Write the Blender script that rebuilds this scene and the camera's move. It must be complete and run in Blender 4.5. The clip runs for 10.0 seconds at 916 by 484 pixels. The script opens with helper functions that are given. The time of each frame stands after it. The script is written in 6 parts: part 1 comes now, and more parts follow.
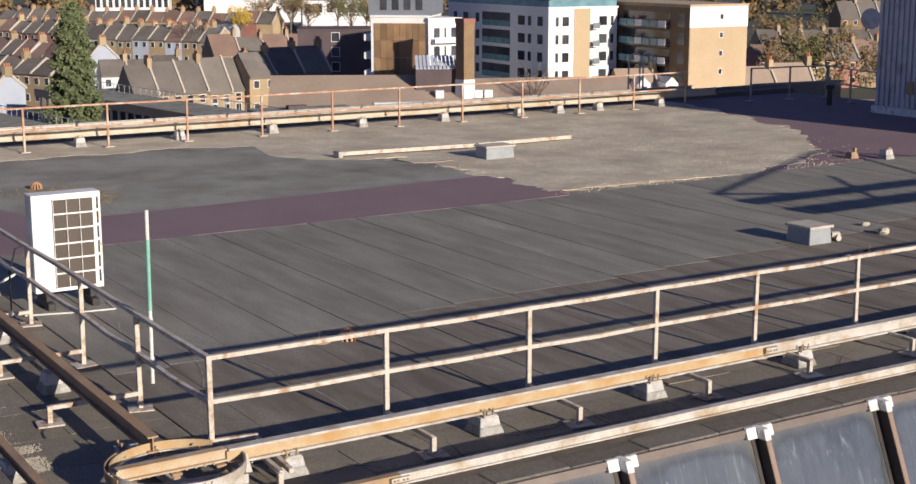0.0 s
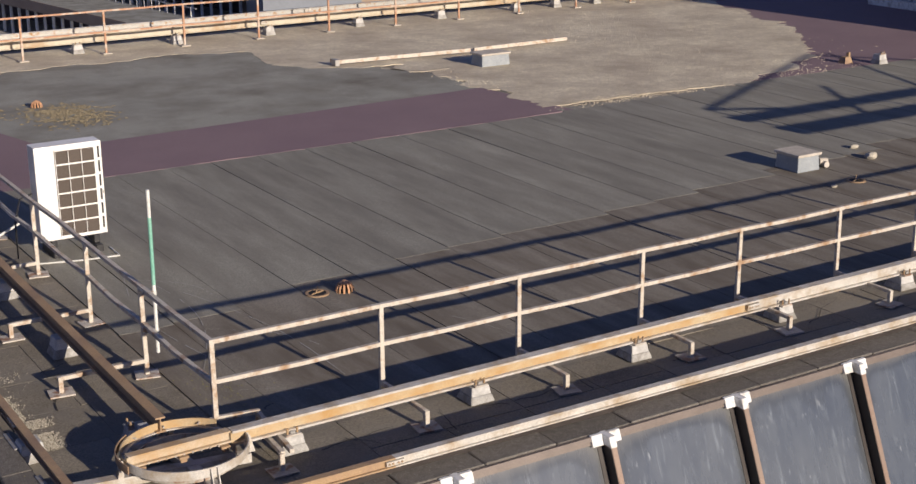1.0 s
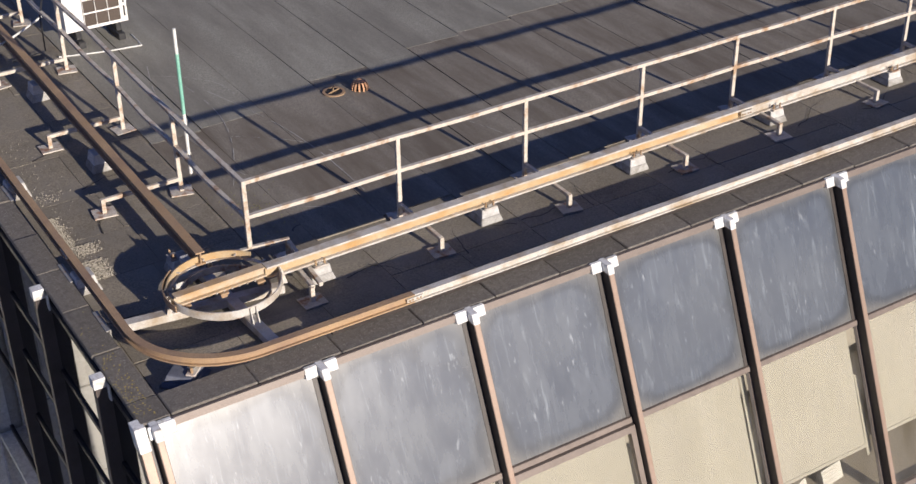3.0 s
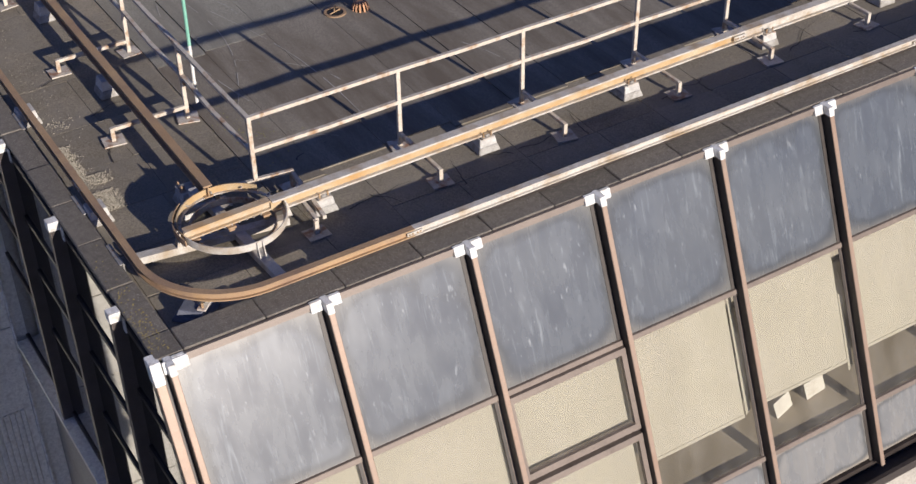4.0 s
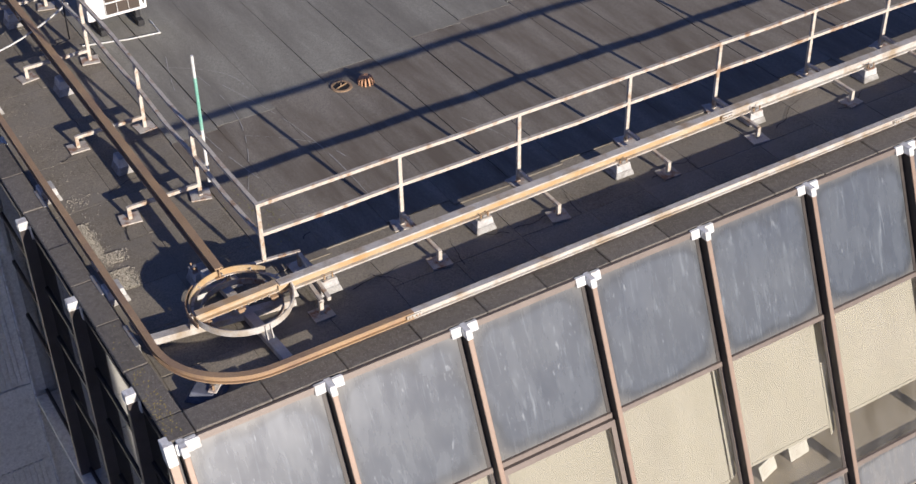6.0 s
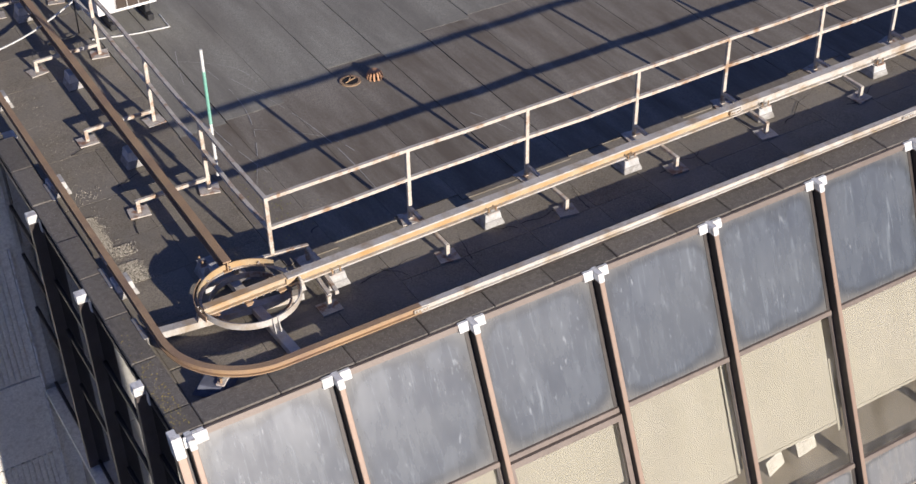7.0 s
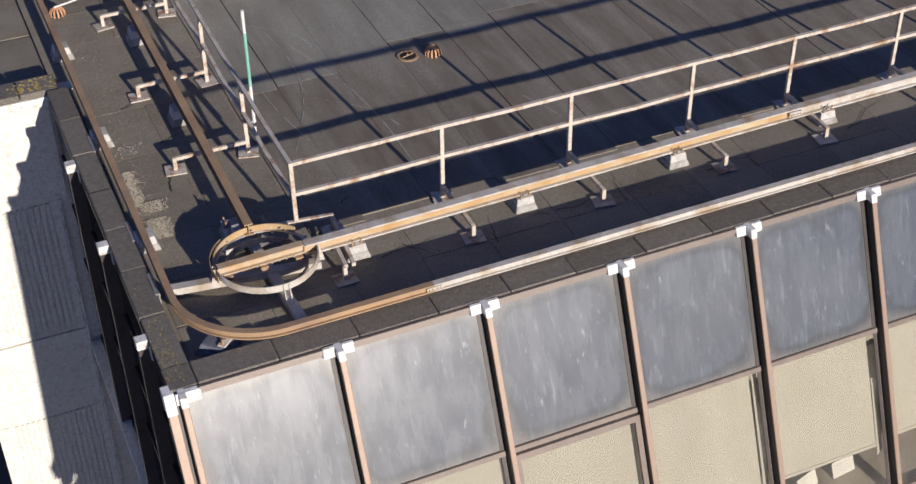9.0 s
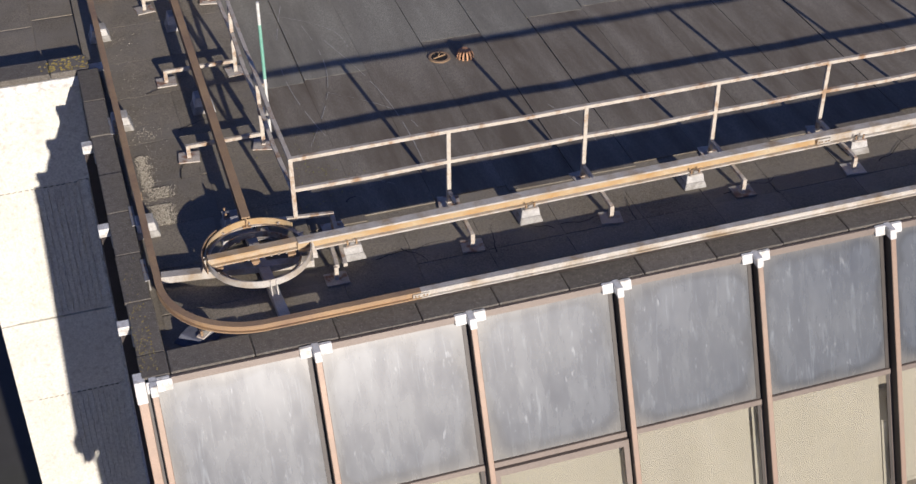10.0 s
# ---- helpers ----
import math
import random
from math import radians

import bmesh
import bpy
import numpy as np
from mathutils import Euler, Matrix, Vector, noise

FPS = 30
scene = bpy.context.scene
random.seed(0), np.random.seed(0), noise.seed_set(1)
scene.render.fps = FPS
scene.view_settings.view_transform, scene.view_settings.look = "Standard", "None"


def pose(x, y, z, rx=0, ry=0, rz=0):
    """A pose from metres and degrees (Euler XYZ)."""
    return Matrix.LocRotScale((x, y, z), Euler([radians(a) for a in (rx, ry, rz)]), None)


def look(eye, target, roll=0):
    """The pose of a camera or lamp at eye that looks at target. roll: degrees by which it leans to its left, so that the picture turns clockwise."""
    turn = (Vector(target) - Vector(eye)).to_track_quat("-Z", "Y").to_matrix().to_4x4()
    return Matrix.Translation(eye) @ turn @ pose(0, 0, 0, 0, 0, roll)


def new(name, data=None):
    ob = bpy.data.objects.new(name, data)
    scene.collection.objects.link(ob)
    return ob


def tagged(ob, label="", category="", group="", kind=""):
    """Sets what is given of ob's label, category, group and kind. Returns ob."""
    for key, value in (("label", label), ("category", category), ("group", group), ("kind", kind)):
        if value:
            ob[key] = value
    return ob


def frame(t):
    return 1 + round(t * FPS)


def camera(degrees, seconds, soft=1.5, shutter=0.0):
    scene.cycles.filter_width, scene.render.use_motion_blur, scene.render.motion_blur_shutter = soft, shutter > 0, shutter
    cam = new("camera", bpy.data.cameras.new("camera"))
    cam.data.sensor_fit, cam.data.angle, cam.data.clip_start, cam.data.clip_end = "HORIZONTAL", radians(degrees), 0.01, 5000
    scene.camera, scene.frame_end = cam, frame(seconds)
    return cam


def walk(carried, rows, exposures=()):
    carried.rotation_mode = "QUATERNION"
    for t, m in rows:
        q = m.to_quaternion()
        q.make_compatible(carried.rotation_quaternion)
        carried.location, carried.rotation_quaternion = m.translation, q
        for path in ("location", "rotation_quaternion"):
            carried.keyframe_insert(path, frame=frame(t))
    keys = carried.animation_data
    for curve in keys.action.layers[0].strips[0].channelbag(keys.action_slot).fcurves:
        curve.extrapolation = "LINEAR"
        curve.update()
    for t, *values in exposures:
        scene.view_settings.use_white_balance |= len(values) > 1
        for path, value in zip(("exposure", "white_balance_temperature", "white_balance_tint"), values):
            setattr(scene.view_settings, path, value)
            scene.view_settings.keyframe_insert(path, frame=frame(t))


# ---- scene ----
cam = camera(35.5, 10.0)
PATH = [
    (0, (-2.946, -10.585, 4.986), (-1.911, -8.92, 4.594), 0.0),
    (0.5, (-2.971, -10.719, 5.738), (-1.948, -9.073, 5.243), -0.2),
    (1, (-2.958, -10.818, 6.429), (-1.951, -9.194, 5.838), -0.4),
    (1.5, (-2.965, -10.901, 7.168), (-1.977, -9.307, 6.474), -0.6),
    (2, (-3.087, -10.905, 7.778), (-2.123, -9.347, 6.976), -0.7),
    (2.5, (-3.184, -10.917, 8.357), (-2.254, -9.409, 7.431), -0.8),
    (3, (-3.159, -10.973, 8.894), (-2.267, -9.52, 7.849), -0.9),
    (3.2, (-3.152, -11.014, 9.029), (-2.274, -9.582, 7.945), -1.0),
    (4.3, (-3.111, -11.057, 10.27), (-2.289, -9.704, 9.048), -1.0),
    (4.5, (-3.083, -11.12, 10.433), (-2.262, -9.761, 9.216), -1.0),
    (5, (-3.06, -11.235, 10.976), (-2.24, -9.868, 9.768), -1.2),
    (5.5, (-3.043, -11.261, 11.293), (-2.227, -9.891, 10.086), -1.2),
    (7, (-3.031, -11.305, 11.298), (-2.231, -9.931, 10.086), -1.3),
    (7.5, (-2.909, -11.407, 11.172), (-2.135, -10.017, 9.96), -1.3),
    (8, (-2.662, -11.494, 11.087), (-1.92, -10.09, 9.871), -1.1),
    (8.5, (-2.246, -11.651, 10.96), (-1.553, -10.221, 9.745), -1.0),
    (9, (-1.694, -11.79, 10.887), (-1.066, -10.33, 9.674), -0.9),
    (9.5, (-0.954, -11.901, 10.841), (-0.401, -10.412, 9.626), -0.7),
    (10, (-0.205, -12.037, 10.794), (0.269, -10.52, 9.58), -0.5),
]
walk(cam, [(t, look(eye, target, roll)) for t, eye, target, roll in PATH],
     exposures=[(0.0, 0.24, 6480, 11), (1.0, 0.17, 6600, 12), (2.5, 0.41, 6330, 12), (4.5, 0.36, 6220, 12), (5.5, 0.45, 6150, 12), (8.0, 0.46, 6150, 12), (9.0, 0.26, 6180, 12), (10.0, 0.18, 6180, 12)])

# ---- world, sun ----
SUN_DIR = Vector((0.119, -0.957, 0.268)).normalized()          # towards the sun
world = bpy.data.worlds.new("world")
scene.world = world
world.use_nodes = True
wn = world.node_tree
sky = wn.nodes.new("ShaderNodeTexSky")
sky.sky_type = 'NISHITA'
sky.sun_disc = False
sky.sun_elevation = math.asin(SUN_DIR.z)
sky.sun_rotation = math.atan2(SUN_DIR.x, SUN_DIR.y)
sky.dust_density = 0.1
sky.air_density = 1.0
sky.ozone_density = 4.0
wn.nodes["Background"].inputs[1].default_value = 0.063
haze = wn.nodes.new("ShaderNodeMix")          # slight violet cast of a hazy winter sky
haze.data_type, haze.blend_type = 'RGBA', 'MULTIPLY'
haze.inputs[0].default_value = 1.0
haze.inputs[7].default_value = (1.16, 0.90, 1.16, 1)
wn.links.new(sky.outputs[0], haze.inputs[6])
wn.links.new(haze.outputs[2], wn.nodes["Background"].inputs[0])
sun = new("sun", bpy.data.lights.new("sun", 'SUN'))
sun.data.energy = 5.0
sun.data.angle = radians(0.55)
sun.data.color = (1.0, 0.89, 0.75)
sun.matrix_world = look(SUN_DIR * 60, (0, 0, 0))


# ---- materials ----
def mat(name, c1, c2, scale=3.0, rough=0.8, metal=0.0, bump=0.15, fine=60.0, c3=None, c3_scale=1.2, c3_amount=0.5,
        stretch=(1, 1, 1), coat=0.0, vary=0.0, sharp=0.12, bump_dist=0.01, spec=0.5, grain=0.55, rvar=0.12):
    """Two scales of colour noise, optional third colour in patches, fine bump; all in world metres."""
    m = bpy.data.materials.new(name)
    m.use_nodes = True
    nt = m.node_tree
    N, L = nt.nodes, nt.links
    bsdf = N["Principled BSDF"]
    geo = N.new("ShaderNodeNewGeometry")
    mp = N.new("ShaderNodeMapping")
    mp.inputs["Scale"].default_value = stretch
    L.new(geo.outputs["Position"], mp.inputs["Vector"])

    def noise_tex(s, detail=6.0, rough_=0.6, vec=mp):
        n = N.new("ShaderNodeTexNoise")
        n.inputs["Scale"].default_value = s
        n.inputs["Detail"].default_value = detail
        n.inputs["Roughness"].default_value = rough_
        L.new(vec.outputs[0], n.inputs["Vector"])
        return n

    def ramp(src, lo, hi):
        r = N.new("ShaderNodeMapRange")
        r.inputs["From Min"].default_value = lo
        r.inputs["From Max"].default_value = hi
        L.new(src, r.inputs["Value"])
        return r.outputs[0]

    def mix(fac, a, b, kind='MIX'):
        x = N.new("ShaderNodeMix")
        x.data_type = 'RGBA'
        x.blend_type = kind
        if isinstance(fac, float):
            x.inputs[0].default_value = fac
        else:
            L.new(fac, x.inputs[0])
        for slot, v in ((6, a), (7, b)):
            if isinstance(v, tuple):
                x.inputs[slot].default_value = (*v, 1)
            else:
                L.new(v, x.inputs[slot])
        return x.outputs[2]

    big = noise_tex(scale)
    small = noise_tex(fine, 3.0)
    col = mix(ramp(big.outputs[0], 0.32, 0.68), c1, c2)
    speck = mix(grain, col, ramp_col(N, L, small.outputs[0], 0.62, 1.38), 'MULTIPLY')
    col = speck
    if c3:
        pat = noise_tex(c3_scale, 8.0, 0.65)
        cut = 1.0 - c3_amount
        mid = 0.36 + 0.28 * cut
        col = mix(ramp(pat.outputs[0], mid - sharp / 2, mid + sharp / 2), col, c3)
    if vary:
        info = N.new("ShaderNodeObjectInfo")
        r = N.new("ShaderNodeMapRange")
        r.inputs["To Min"].default_value = 1 - vary
        r.inputs["To Max"].default_value = 1 + vary
        L.new(info.outputs["Random"], r.inputs["Value"])
        v = N.new("ShaderNodeVectorMath")
        v.operation = 'SCALE'
        L.new(col, v.inputs[0])
        L.new(r.outputs[0], v.inputs["Scale"])
        col = v.outputs[0]
    L.new(col, bsdf.inputs["Base Color"])
    bsdf.inputs["Metallic"].default_value = metal
    bsdf.inputs["Specular IOR Level"].default_value = spec
    rr = N.new("ShaderNodeMapRange")
    rr.inputs["To Min"].default_value = max(0.02, rough - rvar)
    rr.inputs["To Max"].default_value = min(1.0, rough + rvar)
    L.new(big.outputs[0], rr.inputs["Value"])
    L.new(rr.outputs[0], bsdf.inputs["Roughness"])
    if coat:
        bsdf.inputs["Coat Weight"].default_value = coat
    if bump:
        b = N.new("ShaderNodeBump")
        b.inputs["Strength"].default_value = bump
        b.inputs["Distance"].default_value = bump_dist
        L.new(small.outputs[0], b.inputs["Height"])
        L.new(b.outputs[0], bsdf.inputs["Normal"])
    return m


def ramp_col(N, L, src, lo, hi):
    r = N.new("ShaderNodeMapRange")
    r.inputs["From Min"].default_value = 0.3
    r.inputs["From Max"].default_value = 0.7
    r.inputs["To Min"].default_value = lo
    r.inputs["To Max"].default_value = hi
    L.new(src, r.inputs["Value"])
    return r.outputs[0]


M = {}
M['felt'] = mat("mineral_felt", (0.258, 0.248, 0.208), (0.316, 0.304, 0.256), 1.1, 0.9, fine=42, vary=0.05, bump=0.35, stretch=(2.6, 0.45, 1),
                c3=(0.20, 0.187, 0.158), c3_scale=0.8, c3_amount=0.40, sharp=0.3, spec=0.3, grain=0.8)
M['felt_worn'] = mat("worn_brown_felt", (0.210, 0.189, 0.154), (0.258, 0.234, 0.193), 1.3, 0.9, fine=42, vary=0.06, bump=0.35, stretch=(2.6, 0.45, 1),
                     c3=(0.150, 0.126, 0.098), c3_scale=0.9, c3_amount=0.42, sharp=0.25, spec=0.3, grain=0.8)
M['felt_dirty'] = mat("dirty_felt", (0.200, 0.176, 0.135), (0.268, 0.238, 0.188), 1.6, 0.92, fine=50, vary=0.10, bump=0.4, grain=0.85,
                      c3=(0.24, 0.22, 0.185), c3_scale=1.1, c3_amount=0.25, sharp=0.25, spec=0.25)
M['bitumen'] = mat("bitumen_joint", (0.025, 0.023, 0.02), (0.045, 0.04, 0.035), 4, 0.7, fine=90)
M['felt_smooth'] = mat("smooth_grey_felt", (0.290, 0.286, 0.245), (0.340, 0.334, 0.288), 0.6, 0.9, fine=40, grain=0.8,
                       c3=(0.16, 0.145, 0.115), c3_scale=0.5, c3_amount=0.25, sharp=0.3, spec=0.3)
M['felt_purple'] = mat("purple_felt", (0.215, 0.150, 0.165), (0.25, 0.178, 0.19), 0.5, 0.9, fine=120, spec=0.3)
M['gravel'] = mat("roof_gravel", (0.58, 0.51, 0.375), (0.76, 0.68, 0.51), 4.0, 0.95, fine=15, bump=0.9, bump_dist=0.03,
                  c3=(0.42, 0.35, 0.26), c3_scale=0.6, c3_amount=0.4, sharp=0.3)
M['pebble'] = mat("pale_pebble", (0.38, 0.345, 0.275), (0.52, 0.475, 0.39), 30, 0.9, fine=200)
M['coping'] = mat("felted_coping", (0.118, 0.106, 0.090), (0.180, 0.163, 0.139), 14, 0.95, fine=120, bump=0.6, bump_dist=0.012, vary=0.15,
                  c3=(0.32, 0.30, 0.265), c3_scale=55, c3_amount=0.12, sharp=0.05, grain=0.85)
M['lichen'] = mat("yellow_lichen", (0.42, 0.30, 0.05), (0.50, 0.42, 0.16), 20, 0.95, fine=200)
M['moss'] = mat("dry_moss", (0.26, 0.21, 0.12), (0.40, 0.33, 0.20), 12, 0.95, fine=90, bump=0.8, bump_dist=0.03)
M['paint_rail'] = mat("flaking_white_paint", (0.50, 0.45, 0.375), (0.57, 0.525, 0.45), 9, 0.55, fine=90, bump=0.25,
                      c3=(0.34, 0.215, 0.125), c3_scale=5.5, c3_amount=0.22, sharp=0.16)
M['paint_rust'] = mat("rusting_cream_paint", (0.47, 0.40, 0.29), (0.52, 0.46, 0.37), 5, 0.6, fine=80, bump=0.3,
                      c3=(0.42, 0.265, 0.12), c3_scale=2.2, c3_amount=0.42, sharp=0.3)
M['paint_grey'] = mat("weathered_grey_paint", (0.46, 0.44, 0.40), (0.56, 0.53, 0.48), 5, 0.55, fine=80, bump=0.2,
                      c3=(0.34, 0.26, 0.17), c3_scale=3.0, c3_amount=0.3, sharp=0.2)
M['rust'] = mat("brown_rusted_steel", (0.345, 0.228, 0.125), (0.44, 0.305, 0.175), 4, 0.75, fine=70, bump=0.3,
                c3=(0.25, 0.165, 0.11), c3_scale=2.0, c3_amount=0.4, sharp=0.25)
M['rust_far'] = mat("orange_rusted_steel", (0.38, 0.19, 0.11), (0.46, 0.27, 0.17), 3, 0.75, fine=60, c3=(0.52, 0.44, 0.36), c3_scale=2.5, c3_amount=0.35)
M['galv'] = mat("grey_metal", (0.34, 0.33, 0.31), (0.46, 0.45, 0.42), 8, 0.5, metal=0.5, fine=80, c3=(0.3, 0.17, 0.08), c3_scale=8, c3_amount=0.2)
M['block'] = mat("painted_concrete_block", (0.46, 0.45, 0.43), (0.58, 0.57, 0.545), 7, 0.8, fine=70, bump=0.4,
                 c3=(0.34, 0.33, 0.31), c3_scale=5, c3_amount=0.3, sharp=0.2)
M['block_dark'] = mat("dark_rubber_pad", (0.10, 0.11, 0.14), (0.16, 0.17, 0.21), 8, 0.7, fine=80)
M['plate'] = mat("steel_foot_plate", (0.42, 0.385, 0.335), (0.53, 0.49, 0.43), 9, 0.7, fine=90, c3=(0.28, 0.16, 0.10), c3_scale=6, c3_amount=0.28, vary=0.18)
M['slab'] = mat("concrete_paver", (0.42, 0.38, 0.32), (0.55, 0.50, 0.43), 6, 0.9, fine=80, bump=0.4)
M['white_metal'] = mat("white_coated_metal", (0.80, 0.79, 0.76), (0.84, 0.83, 0.80), 4, 0.4, fine=60, bump=0.03,
                       c3=(0.66, 0.63, 0.57), c3_scale=2.0, c3_amount=0.2, sharp=0.3)
M['white_cap'] = mat("white_flashing", (0.66, 0.66, 0.64), (0.78, 0.78, 0.76), 9, 0.5, fine=70, bump=0.2,
                     c3=(0.48, 0.46, 0.42), c3_scale=7, c3_amount=0.3)
M['kerb_grey'] = mat("blue_grey_painted_kerb", (0.25, 0.275, 0.295), (0.32, 0.345, 0.36), 4, 0.7, fine=60, bump=0.2)
M['web_rust'] = mat("yellow_rust_stained_web", (0.46, 0.36, 0.22), (0.50, 0.42, 0.29), 3, 0.65, fine=80, bump=0.3,
                    c3=(0.42, 0.255, 0.10), c3_scale=2.0, c3_amount=0.5, sharp=0.3)
M['black'] = mat("black_plastic", (0.018, 0.018, 0.02), (0.035, 0.034, 0.034), 8, 0.5, fine=80)
M['coil'] = mat("dark_coil_fins", (0.060, 0.044, 0.034), (0.085, 0.064, 0.050), 20, 0.5, fine=150, stretch=(1, 1, 8))
M['pipe_white'] = mat("white_plastic_tube", (0.62, 0.62, 0.58), (0.70, 0.70, 0.66), 5, 0.5, fine=60)
M['pipe_green'] = mat("green_tape", (0.17, 0.42, 0.32), (0.27, 0.52, 0.41), 5, 0.5, fine=60)
M['terracotta'] = mat("rusted_drain_guard", (0.48, 0.24, 0.12), (0.58, 0.34, 0.20), 20, 0.8, fine=120)
M['hole'] = mat("dark_drain_hole", (0.012, 0.011, 0.01), (0.02, 0.018, 0.016), 9, 0.8)
M['mullion'] = mat("bronze_anodised_metal", (0.26, 0.18, 0.135), (0.32, 0.23, 0.175), 3, 0.45, metal=0.2, fine=80, bump=0.08,
                   c3=(0.22, 0.165, 0.13), c3_scale=3, c3_amount=0.3, sharp=0.3)
M['frame_brown'] = mat("brown_window_frame", (0.14, 0.112, 0.095), (0.185, 0.15, 0.128), 4, 0.5, metal=0.2, fine=80, bump=0.08)
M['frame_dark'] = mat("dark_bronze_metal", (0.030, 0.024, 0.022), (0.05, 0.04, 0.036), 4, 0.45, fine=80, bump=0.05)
M['fin'] = mat("brown_black_fin", (0.050, 0.041, 0.040), (0.072, 0.060, 0.058), 4, 0.5, fine=80, bump=0.05)
M['algae'] = mat("green_algae", (0.25, 0.235, 0.09), (0.33, 0.30, 0.13), 15, 0.95, fine=150)
M['chalk'] = mat("chalky_scuff", (0.36, 0.35, 0.32), (0.44, 0.43, 0.40), 15, 0.95, fine=150)
M['blind'] = mat("cream_roller_blind", (0.395, 0.372, 0.312), (0.435, 0.412, 0.342), 0.9, 0.9, fine=90, bump=0.02, grain=0.06, stretch=(1.5, 0.6, 0.6))
M['room'] = mat("dim_office_wall", (0.33, 0.30, 0.25), (0.40, 0.365, 0.31), 1.0, 0.9, grain=0.1)
M['sill'] = mat("tan_painted_sill", (0.44, 0.38, 0.29), (0.50, 0.44, 0.35), 2.0, 0.7, fine=60, grain=0.1)
M['mortar'] = mat("grey_mortar_skirt", (0.33, 0.32, 0.30), (0.44, 0.43, 0.405), 9, 0.9, fine=60, bump=0.5,
                  c3=(0.24, 0.225, 0.20), c3_scale=6, c3_amount=0.35, sharp=0.2)
M['paper'] = mat("white_paper", (0.60, 0.58, 0.52), (0.66, 0.64, 0.58), 3, 0.9)
M['render_wall'] = mat("white_aggregate_panel", (0.66, 0.64, 0.58), (0.75, 0.73, 0.66), 1.2, 0.9, fine=28, bump=0.5,
                       c3=(0.56, 0.53, 0.47), c3_scale=14, c3_amount=0.2, sharp=0.1, bump_dist=0.015)
M['corrugated'] = mat("grey_cladding", (0.44, 0.46, 0.50), (0.52, 0.54, 0.58), 1.0, 0.5, fine=40, c3=(0.36, 0.36, 0.38), c3_scale=1.5, c3_amount=0.25)
M['cream'] = mat("cream_painted_steel", (0.46, 0.41, 0.31), (0.52, 0.47, 0.37), 3, 0.6, fine=60, c3=(0.40, 0.29, 0.18), c3_scale=1.2, c3_amount=0.25)
M['concrete'] = mat("plain_concrete", (0.30, 0.28, 0.25), (0.40, 0.38, 0.34), 1.0, 0.9, fine=30)


